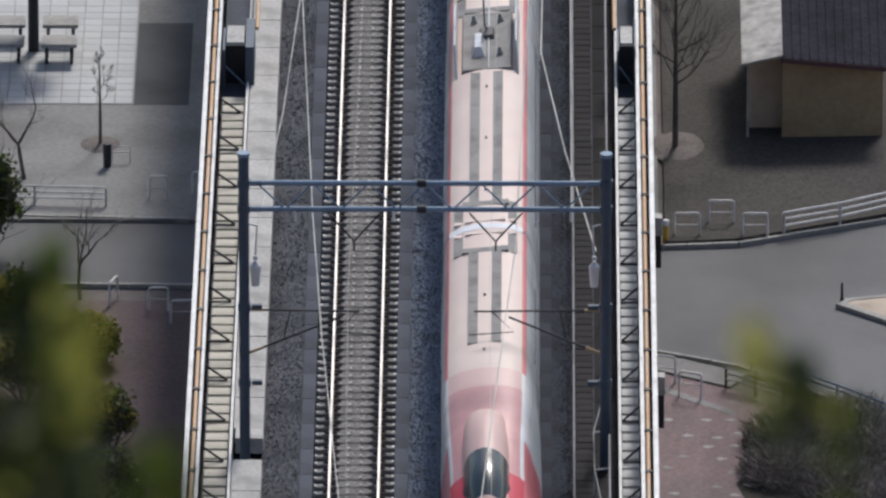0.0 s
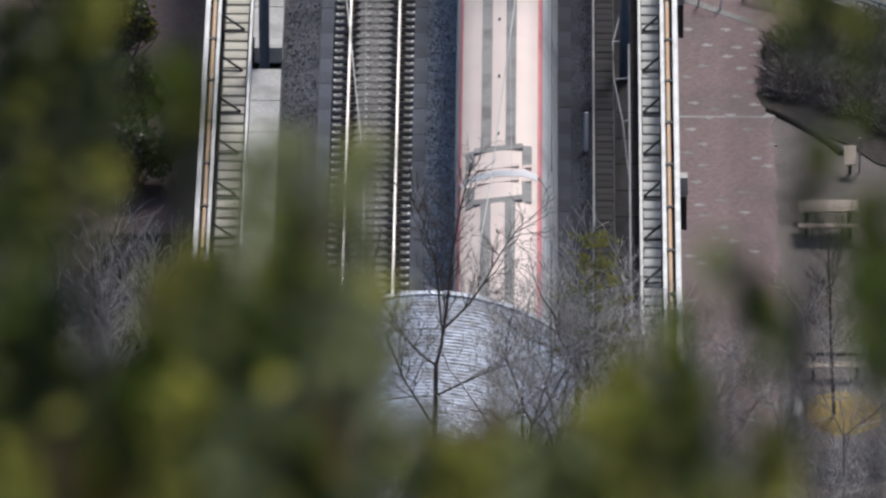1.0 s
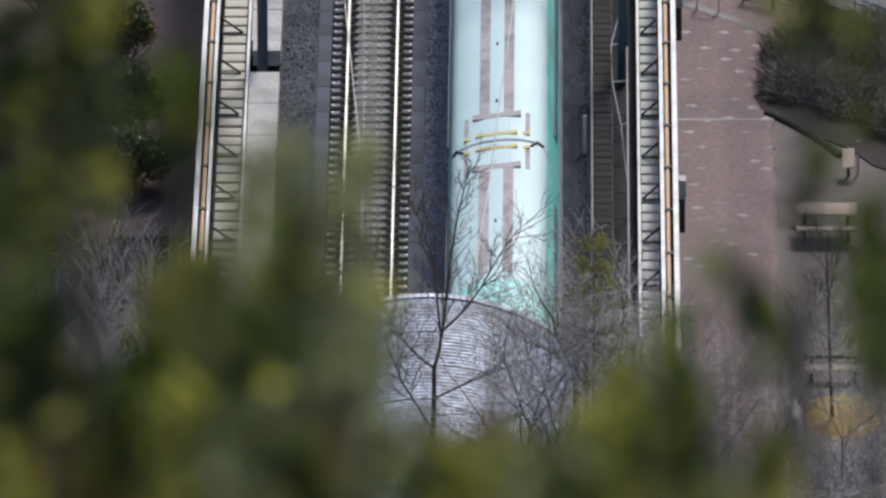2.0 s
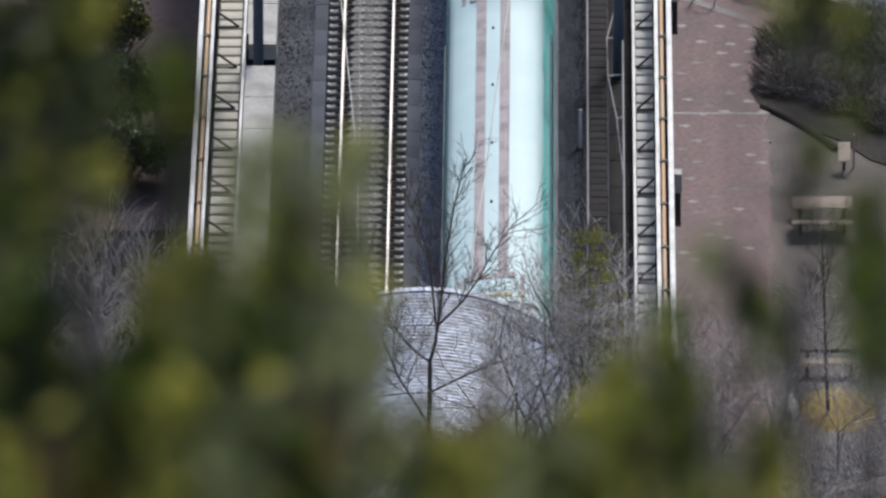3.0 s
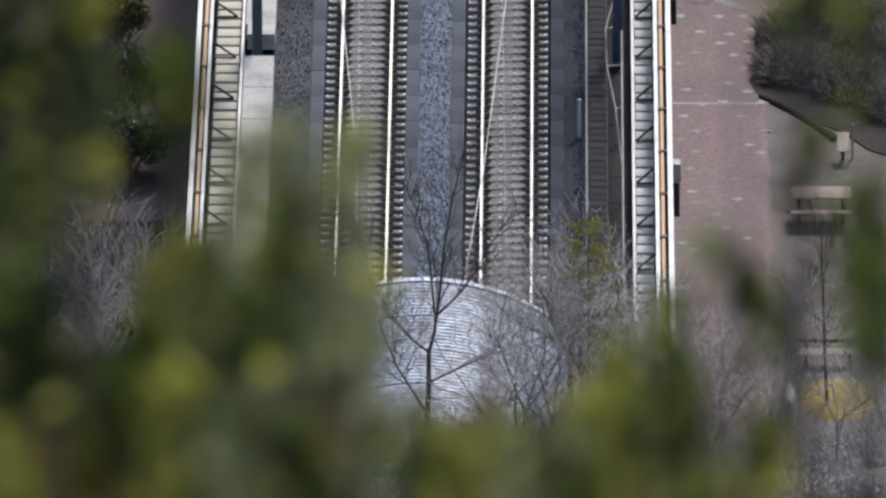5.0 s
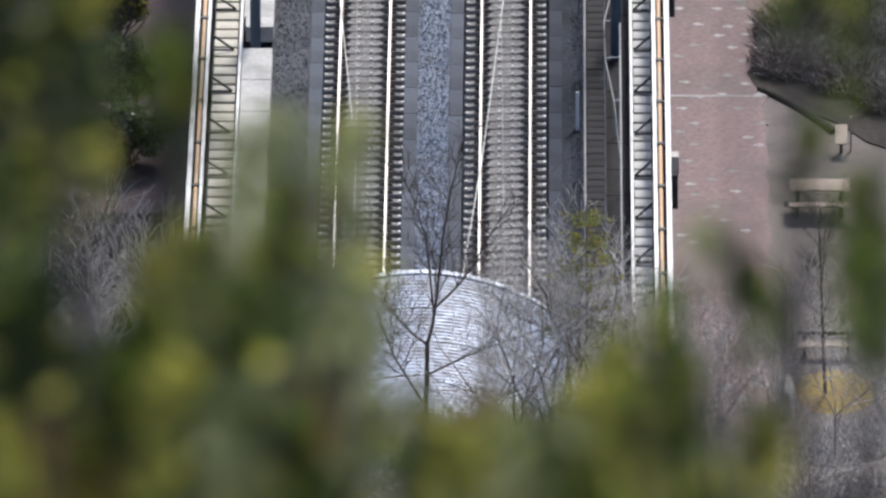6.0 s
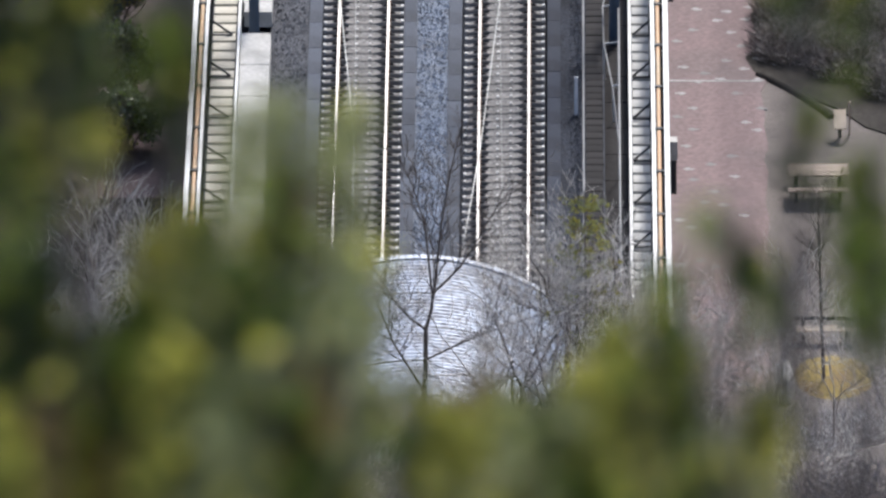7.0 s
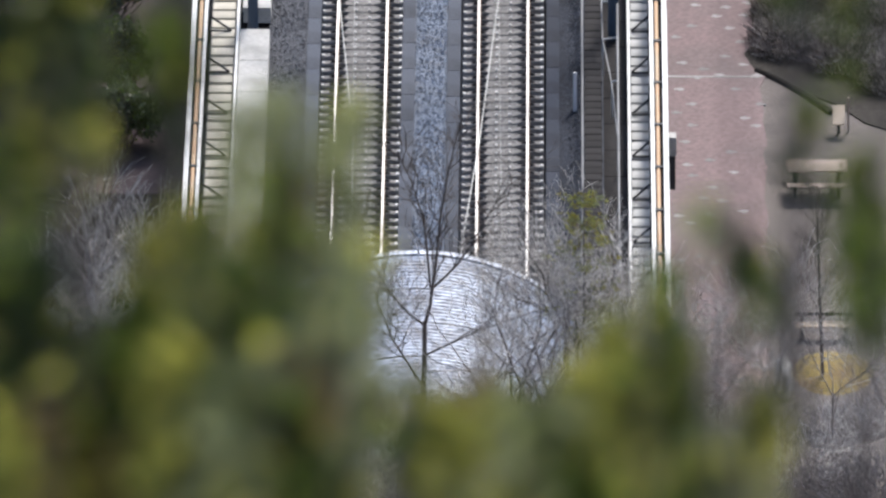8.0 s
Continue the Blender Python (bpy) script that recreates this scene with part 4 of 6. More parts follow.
def pale_blocks():
    """Pale blocks set into the red paving."""
    t = thing("pale_blocks", "small pale blocks set in the red paving", "paving blocks", (0, 0, Z + 0.04), kind="structure")
    g = Geo()
    g.box(-0.19, -0.05, -0.05, 0.15, 0.06, 0.006)
    g.box(-0.06, -0.14, -0.05, 0.085, 0.11, 0.0055)
    me = g.mesh("block", "pale_paver")
    y = 2.0
    row = 0
    while y < 36:
        for k in range(4):
            x = 7.62 + 1.0 * k + (0.5 if row % 2 else 0) + rnd.uniform(-0.25, 0.25)
            if x < 10.2 and rnd.random() < 0.78:
                piece("block", me, t, (x, y + rnd.uniform(-0.35, 0.35), 0), (0, 0, rnd.uniform(-12, 12) + rnd.choice((0, 180))))
        if 17 < y < 36:
            for x in (-8.2, -9.3, -10.4):
                piece("block", me, t, (x + (0.5 if row % 2 else 0) + rnd.uniform(-0.1, 0.1), y + 5, 0))
        y += 0.98
        row += 1
    s = Geo()
    s.box(7.3, 26.47, -0.05, 10.2, 26.61, 0.007)
    s.ob("edging", "pale_paver", t)
    s = Geo()
    s.loft([[(7.3, 36.6, -0.05), (9.75, 34.4, -0.05), (9.75, 33.95, -0.05), (7.3, 36.1, -0.05)], [(7.3, 36.6, 0.01), (9.75, 34.4, 0.01), (9.75, 33.95, 0.01), (7.3, 36.1, 0.01)]])
    s.ob("edging", "pale_paver", t)


def hoop(x, y, turn=0, w=0.8, h=0.78):
    t = thing("hoop_barrier", "galvanised steel hoop barrier with a crossbar", "barrier", (x, y, Z + 0.12), turn, "hoop barriers")
    g = Geo()
    r = 0.10
    pts = [(-w / 2, 0, -0.1), (-w / 2, 0, h - r), (-w / 2 + r * 0.3, 0, h - r * 0.3), (-w / 2 + r, 0, h), (w / 2 - r, 0, h), (w / 2 - r * 0.3, 0, h - r * 0.3), (w / 2, 0, h - r), (w / 2, 0, -0.1)]
    g.tube(pts, 0.04, 8)
    g.ob("hoop", "white_steel", t)
    c = Geo()
    c.tube([(-w / 2, 0, h * 0.48), (w / 2, 0, h * 0.48)], 0.022, 6)
    c.ob("crossbar", "galvanised", t)


for x, y, a, w in ((8.33, 49.15, 2, 0.82), (9.46, 50.25, 0, 0.82), (10.55, 49.15, 0, 0.82), (-9.04, 52.3, 0, 0.6), (-7.62, 52.7, 0, 0.6),
                   (-8.82, 42.6, 0, 0.62), (-8.0, 41.5, 3, 0.8), (-10.3, 43.3, 70, 0.7), (8.32, 35.5, -20, 0.75), (7.5, 36.9, -20, 0.75)):
    hoop(x, y, a, w)


def fence(points, label, rails=3, h=0.72, mat="white_steel", post="galvanised"):
    t = thing("road_fence", label, "fence", group="road fences")
    for x, y in points:
        g = Geo()
        g.tube([(x, y, Z), (x, y, Z + h + 0.12)], 0.045, 8)
        g.ob("post", post, t)
    for (x0, y0), (x1, y1) in zip(points, points[1:]):
        for i in range(rails):
            z = Z + 0.15 + h * (1 - 0.32 * i)
            g = Geo()
            g.tube([(x0, y0, z), (x1, y1, z)], 0.036, 8)
            g.ob("rail", mat, t)


fence([(11.5, 49.3), (13.35, 50.15), (15.1, 51.2), (16.9, 52.2)], "white pipe fence with steel posts beside the bend")
fence([(-15.5, 51.9), (-13.1, 51.75), (-10.75, 51.6)], "weathered white pipe fence along the plaza", 3, 0.62)
fence([(9.47, 36.3), (10.4, 35.7), (11.3, 35.0)], "dark steel pipe fence by the footpath", 3, 0.6, "galvanised", "dark_steel")
fence([(10.3, 37.5), (11.6, 36.3), (13.0, 35.0), (14.6, 33.4)], "pale blue guard rail along the road", 2, 0.55, "blue_rail", "galvanised")


def yellow_bollard():
    t = thing("bollard", "yellow bollard with a white cap beside the viaduct", "bollard", (7.62, 48.7, Z + 0.15))
    g = Geo()
    g.tube([(0, 0, -0.1), (0, 0, 0.52)], 0.10, 10)
    g.ob("post", "signal_yellow", t)
    g = Geo()
    g.tube([(0, 0, 0.52), (0, 0, 0.66), (0, 0, 0.70)], [0.12, 0.12, 0.07], 10)
    g.ob("cap", "white_steel", t)


yellow_bollard()


def cabinets():
    for y, z in ((31.4, 0.9), (18.3, 0.9), (3.4, 0.9), (-10.0, 0.9)):
        t = thing("parapet_cabinet", "dark equipment box with a white top hung on the parapet", "cabinet", (7.11, y, 0), 0, "parapet boxes")
        g = Geo()
        g.box(0, -0.2, -0.75, 0.22, 0.2, 0.35, 0, 0.01)
        g.ob("body", "dark_steel", t)
        g = Geo()
        g.box(0, -0.22, 0.35, 0.25, 0.22, 0.95, 0, 0.015)
        g.ob("top", "pale_roof", t)


cabinets()


def platforms():
    """Steel stair boxes where the cable troughs end, and plain decking beyond."""
    for s, x0, x1 in ((-1, -6.75, -5.95), (1, 5.98, 6.6)):
        t = thing("stair_box", "blue steel stair enclosure at the end of the trough", "stair box", (0, 44.9, -0.1), 0, "stair boxes")
        g = Geo()
        g.box(x0, 0, 0, x0 + 0.07, 2.0, 1.35)
        g.ob("side_panel", "blue_steel", t)
        g = Geo()
        g.box(x1 - 0.07, 0, 0, x1 + (0.22 if s < 0 else 0.0), 2.6, 1.45, 0, 0.01)
        g.ob("side_panel", "blue_steel", t)
        g = Geo()
        g.box(x0 + 0.07, 0.55, 0, x1 - 0.07, 0.62, 1.30)
        g.ob("back_panel", "dark_steel", t)
        g = Geo()
        g.box(x0 + 0.09, 0.64, 1.12, x1 - 0.09, 2.2, 1.36, 0, 0.03)
        g.ob("landing", "concrete", t)
        g = Geo()
        g.tube([(x0 + 0.1, 0.08, 0.75), (x1 - 0.12, 0.08, 0.15)], 0.03, 6)
        g.ob("stair_stringer", "blue_light", t)
        p = thing("deck_plate", "plain grey deck plate beside the track", "deck plate", kind="structure", group="deck plates")
        g = Geo()
        g.box(x0, 49.4, -0.7, x1, Y1, 0.0)
        g.ob("plate", "dark_concrete", p)
        g = Geo()
        xx = x1 + 0.27 if s < 0 else x0 - 0.07
        g.tube([(xx, 47.6, 0.95), (xx, Y1, 0.95)], 0.065, 8)
        g.ob("pipe", "orange", p)


platforms()


def picnic_table(x, y, w, turn=0, label="weathered plank picnic table with a bench seat"):
    t = thing("picnic_table", label, "picnic table", (x, y, Z + 0.1), turn, "picnic tables")
    for i in range(3):
        g = Geo()
        g.box(-w / 2 + rnd.uniform(0, 0.03), -0.45 + 0.305 * i, 0.69, w / 2, -0.16 + 0.305 * i, 0.735, 0, 0.006)
        g.ob("top_plank", "wood", t)
    for d in (-0.86, 0.86):
        g = Geo()
        g.box(-w / 2, d - 0.14, 0.40, w / 2, d + 0.14, 0.445, 0, 0.006)
        g.ob("seat_plank", "wood", t)
    for s in (-1, 1):
        g = Geo()
        g.box(s * w * 0.36 - 0.05, -0.3, 0.62, s * w * 0.36 + 0.05, 0.3, 0.69)
        for d in (-0.25, 0.25):
            g.tube([(s * w * 0.36, d * 2.6, -0.1), (s * w * 0.36, d, 0.65)], 0.05, 6)
        g.box(s * w * 0.36 - 0.04, -0.98, 0.33, s * w * 0.36 + 0.04, 0.98, 0.40)
        g.ob("trestle", "dark_steel", t)


picnic_table(11.83, 17.67, 1.87)


def park_bench(x, y):
    t = thing("park_bench", "plain weathered plank bench beside the moss bank", "bench", (x, y, Z))
    for i in range(3):
        g = Geo()
        g.box(-0.92, -0.21 + 0.145 * i, 0.40, 0.92, -0.08 + 0.145 * i, 0.445, 0, 0.006)
        g.ob("seat_plank", "beige", t)
    g = Geo()
    g.box(-0.92, 0.26, 0.60, 0.92, 0.30, 0.70, 0, 0.006)
    g.ob("back_rail", "dark_steel", t)
    for s in (-0.66, 0.66):
        g = Geo()
        g.box(s - 0.04, -0.18, -0.1, s + 0.04, -0.10, 0.40)
        g.box(s - 0.04, 0.20, -0.1, s + 0.04, 0.259, 0.72)
        g.box(s - 0.04, -0.18, 0.34, s + 0.04, 0.22, 0.398)
        g.ob("leg", "dark_steel", t)


def stone_table(x, y):
    t = thing("park_table", "pale concrete slab table on dark legs", "table", (x, y, Z + 0.15), 0, "terrace tables")
    g = Geo()
    g.box(-0.60, -0.46, 0.62, 0.60, 0.46, 0.74, 0, 0.012)
    g.ob("top", "kerb", t)
    for u in (-0.42, 0.42):
        for v in (-0.3, 0.3):
            g = Geo()
            g.box(u - 0.05, v - 0.05, -0.05, u + 0.05, v + 0.05, 0.62)
            g.ob("leg", "dark_steel", t)


def shelter():
    t = thing("shelter", "dark post carrying a round dark canopy over the tables", "shelter", (-13.55, 65.6, Z + 0.15))
    g = Geo()
    g.tube([(0, 0, -0.1), (0, 0, 3.8)], [0.19, 0.17], 12)
    g.ob("post", "dark_steel", t)
    g = Geo()
    rings = [[(math.cos(0.3927 * k) * r, math.sin(0.3927 * k) * r, z) for k in range(16)] for r, z in ((1.75, 3.75), (1.8, 3.85), (1.0, 4.25), (0.1, 4.4))]
    g.loft(rings)
    g.ob("canopy", "roof_blue", t)


shelter()
for tx, ty in ((-12.66, 66.5), (-14.44, 66.5), (-12.66, 64.7), (-14.44, 64.7)):
    stone_table(tx, ty)
park_bench(11.88, 6.45)


def sign_board():
    t = thing("notice_board", "small blank pale slanted notice board on a stand", "sign", (12.58, 22.15, Z))
    g = Geo()
    g.add([(-0.19, -0.36, 0.45), (0.19, -0.36, 0.45), (0.19, 0.36, 0.80), (-0.19, 0.36, 0.80), (-0.19, -0.34, 0.41), (0.19, -0.34, 0.41), (0.19, 0.38, 0.76), (-0.19, 0.38, 0.76)],
          [(0, 1, 2, 3), (7, 6, 5, 4), (0, 4, 5, 1), (1, 5, 6, 2), (2, 6, 7, 3), (3, 7, 4, 0)])
    g.ob("board", "beige", t)
    g = Geo()
    g.box(-0.05, -0.04, -0.05, 0.05, 0.04, 0.6)
    g.ob("stand", "dark_steel", t)
    g = Geo()
    g.box(0.27, 0.1, 0, 0.33, 0.16, 1.15)
    g.ob("post", "wood", t)


sign_board()


def building():
    t = thing("park_building", "small ochre park building with a dark ribbed roof", "building", (0.05, 57.8, Z + 0.16))
    g = Geo()
    g.add([(11.5, 0, -0.1), (14.85, 0.15, -0.1), (14.85, 0.15, 2.45), (11.5, 0, 2.8), (11.5, 7, -0.1), (14.85, 7, -0.1), (14.85, 7, 2.9), (11.5, 7, 3.3)],
          [(0, 1, 2, 3), (1, 5, 6, 2), (5, 4, 7, 6), (4, 0, 3, 7), (3, 2, 6, 7)])
    g.ob("wall", "ochre", t)
    g = Geo()
    g.box(10.42, 0.9, -0.1, 11.5, 7, 2.6)
    g.ob("recessed_wall", "beige", t)
    for i in range(7):
        s = Geo()
        s.box(10.45 + 0.15 * i, 0.86, -0.1, 10.58 + 0.15 * i, 0.897, 2.55, 0, 0.006)
        s.ob("board", "beige", t)
    g = Geo()
    g.box(10.32, 0.0, -0.1, 10.40, 0.08, 2.6)
    g.ob("corner_post", "pale_roof", t)
    roof = Geo()
    roof.add([(11.42, -0.35, 2.86), (15.2, -0.2, 2.46), (15.2, 8, 3.2), (11.42, 8, 3.6), (11.42, -0.35, 2.98), (15.2, -0.2, 2.58), (15.2, 8, 3.32), (11.42, 8, 3.72)],
             [(3, 2, 1, 0), (4, 5, 6, 7), (0, 1, 5, 4), (1, 2, 6, 5), (2, 3, 7, 6), (3, 0, 4, 7)])
    r = roof.ob("roof", "roof_blue", t)
    for i in range(13):
        x = 11.55 + 0.29 * i
        z = 2.98 - (x - 11.42) * 0.1058
        b = Geo()
        b.tube([(x, -0.33 + 0.04 * (x - 11.42), z + 0.02), (x, 8, z + 0.76)], 0.028, 5)
        b.ob("rib", "roof_blue", r)
    f = Geo()
    f.add([(11.42, -0.38, 2.80), (15.2, -0.23, 2.40), (15.2, -0.23, 2.56), (11.42, -0.38, 2.96), (11.42, -0.35, 2.80), (15.2, -0.2, 2.40), (15.2, -0.2, 2.56), (11.42, -0.35, 2.96)],
          [(0, 1, 2, 3), (4, 7, 6, 5), (0, 4, 5, 1), (3, 2, 6, 7)])
    f.ob("fascia", "magenta_brown", t)
    p = Geo()
    p.add([(10.15, -0.3, 2.62), (11.5, -0.35, 2.98), (11.5, 8, 3.75), (10.15, 8, 3.4), (10.15, -0.3, 2.72), (11.5, -0.35, 3.06), (11.5, 8, 3.83), (10.15, 8, 3.5)],
          [(3, 2, 1, 0), (4, 5, 6, 7), (0, 1, 5, 4), (1, 2, 6, 5), (2, 3, 7, 6), (3, 0, 4, 7)])
    p.ob("lean_to_roof", "pale_roof", t, "patchy pale lean-to roof")


building()


def mound(x, y, rx, ry, h, mat, name, label, category, z0=Z, kind=""):
    g = Geo()
    n = 20
    rings = []
    for i in range(6):
        k = i / 5
        rings.append([(x + rx * (1 - k) * math.cos(6.283 * j / n) * (1 + 0.12 * noise.noise((j * 0.9, i, x))), y + ry * (1 - k) * math.sin(6.283 * j / n) * (1 + 0.12 * noise.noise((j * 0.9, i + 5, x))),
                       z0 - 0.05 + (h + 0.05) * math.sin(1.57 * k) ** 0.8) for j in range(n)])
    g.loft(rings, 0, False, True)
    g.add(rings[-1], [tuple(range(n))], 0, True)
    return g.ob(name, mat, None, label, category, kind)


mound(-11.08, 57.1, 0.8, 0.95, 0.10, "litter", "tree_pit", "round bare earth pit round the young tree", "tree pit", Z + 0.13, "structure")
mound(8.1, 57.0, 1.0, 1.5, 0.12, "litter", "tree_pit", "leaf-strewn earth pit round the bare tree", "tree pit", Z + 0.16, "structure")
mound(12.1, 3.8, 1.35, 1.8, 0.22, "moss", "moss_bank", "low bank of yellow-brown moss", "moss", Z, "structure")


def boulder(x, y, rx, ry, h, seed, label):
    """A steep-sided split stone with a craggy outline."""
    g = Geo()
    n = 18
    rings = []
    for z, k in ((-0.1, 1.05), (0.25, 1.0), (0.6, 0.92), (0.85, 0.75), (1.0, 0.45)):
        rings.append([(x + rx * k * math.cos(6.283 * j / n) * (1 + 0.35 * noise.noise((j * 0.8, z * 2, seed))),
                       y + ry * k * math.sin(6.283 * j / n) * (1 + 0.2 * noise.noise((j * 0.8, z * 2, seed + 5))),
                       Z + h * z * (1 + 0.12 * noise.noise((j * 0.7, seed, 3)))) for j in range(n)])
    g.loft(rings, 0, True)
    g.ob("boulder", "rock", None, label, "rock")


boulder(10.63, 2.7, 0.26, 0.95, 0.85, 4, "pale split boulder at the edge of the path")
boulder(9.4, 0.2, 0.45, 0.3, 0.3, 9, "low pale rock beside the path")
sheet("earth_bed", [(9.95, 27.3), (10.9, 26.3), (12.0, 24.9), (12.6, 24.3), (13.4, 22.9), (14.8, 21.8), (19, 20.5), (19, 34.2), (10.8, 34.0), (9.9, 32.0), (10.1, 29.5), (9.7, 28.4)], Z + 0.045, "humus", "dark bare earth under the hedge shrubs", "ground")
# Rolls in soil colour stand for the dark soil and shadow below the hedge.
kerbline = thing("soil_edging", "dark soil-coloured edge rolls round the shrub bed", "edging", kind="structure")
for i in range(5):
    g = Geo()
    bow = 0.05 * i * i
    g.tube([(10.1 + 0.46 * i, 27.1 - 0.44 * i - bow, Z), (10.55 + 0.46 * i, 26.66 - 0.44 * i - bow - 0.05 * (2 * i + 1), Z)], 0.16, 8)
    g.ob("edge_roll", "humus", kerbline)


def bin_and_stool():
    t = thing("litter_bin", "small dark cylindrical litter bin on the plaza", "bin", (-10.8, 55.1, Z + 0.13))
    g = Geo()
    g.tube([(0, 0, -0.02), (0, 0, 0.78), (0, 0, 0.82)], [0.13, 0.15, 0.12], 12)
    g.ob("body", "dark_steel", t)
    t = thing("rack", "low galvanised bar rack on the plaza", "rack", (-10.35, 55.5, Z + 0.13))
    g = Geo()
    g.tube([(-0.3, 0, -0.05), (-0.3, 0, 0.55), (0.3, 0, 0.55), (0.3, 0, -0.05)], 0.025, 6)
    g.tube([(-0.3, 0, 0.35), (0.3, 0, 0.35)], 0.02, 6)
    g.ob("frame", "galvanised", t)


bin_and_stool()


# ---------------------------------------------------------------- plants
def grow(g, p, d, r, length, depth, rr, spread, lift, mat=0, twig=1, sides=5):
    """One limb as a bent tapering bar, then its branches."""
    n = 4 if depth > 0 else 2
    pts, rad = [p.copy()], [r]
    q, v = p.copy(), d.normalized()
    for i in range(n):
        v = (v + Vector((rr.gauss(0, 0.15), rr.gauss(0, 0.15), rr.gauss(0, 0.10) + lift))).normalized()
        q = q + v * length / n
        pts.append(q.copy())
        rad.append(r * (1 - 0.32 * (i + 1) / n))
    g.tube(pts, rad, sides if r > 0.03 else 3, mat if r > 0.016 else twig)
    if depth <= 0:
        return
    kids = rr.choice((2, 3, 3)) if depth > 2 else rr.choice((3, 4, 4))
    for k in range(kids):
        i = n if k == 0 else rr.randint(1, n)
        w = v if k == 0 else (pts[i] - pts[i - 1]).normalized()
        side = Vector((rr.uniform(-1, 1), rr.uniform(-1, 1), rr.uniform(-0.5, 0.6)))
        side = (side - w * side.dot(w)).normalized()
        s = spread * (0.35 if k == 0 else rr.uniform(0.7, 1.2))
        grow(g, pts[i], w + side * s, max(0.0055, rad[i] * (0.82 if k == 0 else rr.uniform(0.5, 0.7))), length * rr.uniform(0.62, 0.86), depth - 1, rr, spread, lift, mat, twig, sides)


def bare_tree(name, x, y, z, h, r, depth, seed, label, spread=0.75, lean=(0, 0), mats=("bark", "twig"), trunk=0.32, forks=3, lift=0.07):
    rr = random.Random(seed)
    t = thing(name, label, "tree", (x, y, z))
    g = Geo()
    top = Vector((lean[0] * h * trunk, lean[1] * h * trunk, h * trunk))
    mid = top * 0.5 + Vector((rr.uniform(-0.06, 0.06), rr.uniform(-0.06, 0.06), 0))
    g.tube([(0, 0, -0.5), (0, 0, 0), mid, top], [r * 1.25, r * 1.1, r * 0.95, r * 0.8], 8)
    g.ob("trunk", mats[0], t)
    c = Geo()
    for k in range(forks):
        a = 6.283 * (k + rr.uniform(-0.2, 0.2)) / forks
        grow(c, top if k < 3 else mid, Vector((math.cos(a) * spread * 0.7 + lean[0], math.sin(a) * spread * 0.7 + lean[1], 1)), r * (0.75 if k == 0 else 0.6), h * 0.30, depth, rr, spread, lift)
    c.ob("crown", list(mats), t)
    return t


def leaf(g, p, d, size, rr, mat, wide=0.42):
    """One folded leaf blade along d."""
    d = d.normalized()
    s = d.cross(Vector((rr.uniform(-1, 1), rr.uniform(-1, 1), rr.uniform(-1, 1)))).normalized() * size * wide
    u = d.cross(s).normalized() * size * 0.10
    g.add([p, p + d * size * 0.5 + s + u, p + d * size, p + d * size * 0.5 - s + u, p + d * size * 0.5], [(0, 4, 1), (1, 4, 2), (2, 4, 3), (3, 4, 0)], mat)


def shrub(name, x, y, z, rx, ry, h, n, size, seed, label, mats, core="bark", shell=0.45):
    """An evergreen shrub: branching stems under clumps of separate leaves."""
    rr = random.Random(seed)
    t = thing(name, label, "shrub", (x, y, z))
    for k in range(6):
        a = 6.283 * k / 6
        s = Geo()
        grow(s, Vector((0.1 * math.cos(a), 0.1 * math.sin(a), -0.3)), Vector((math.cos(a) * rx / h * 0.7, math.sin(a) * ry / h * 0.7, 1)), 0.045, h * 0.5, 2, rr, 0.7, 0.05)
        s.ob("stem", [core, core], t)
    g = Geo()
    clumps = []
    for _ in range(max(10, n // 34)):
        a, b = rr.uniform(0, 6.283), rr.uniform(-0.15, 1)
        k = rr.uniform(shell, 1.0) * (1 + 0.22 * noise.noise((math.cos(a) * 1.7 + seed, math.sin(a) * 1.7, b * 2)))
        c = math.sqrt(max(0.0, 1 - b * b))
        clumps.append((Vector((rx * k * c * math.cos(a), ry * k * c * math.sin(a), h * (0.45 + 0.55 * b * k))), rr.randrange(len(mats))))
    for _ in range(n):
        c, m = rr.choice(clumps)
        p = c + Vector((rr.gauss(0, 0.14), rr.gauss(0, 0.14), rr.gauss(0, 0.12)))
        d = Vector((rr.gauss(0, 1), rr.gauss(0, 1), rr.gauss(0.5, 0.8)))
        leaf(g, p, d, size * rr.uniform(0.7, 1.3), rr, m if rr.random() < 0.75 else rr.randrange(len(mats)))
    g.ob("foliage", list(mats), t, kind="stuff")
    return t


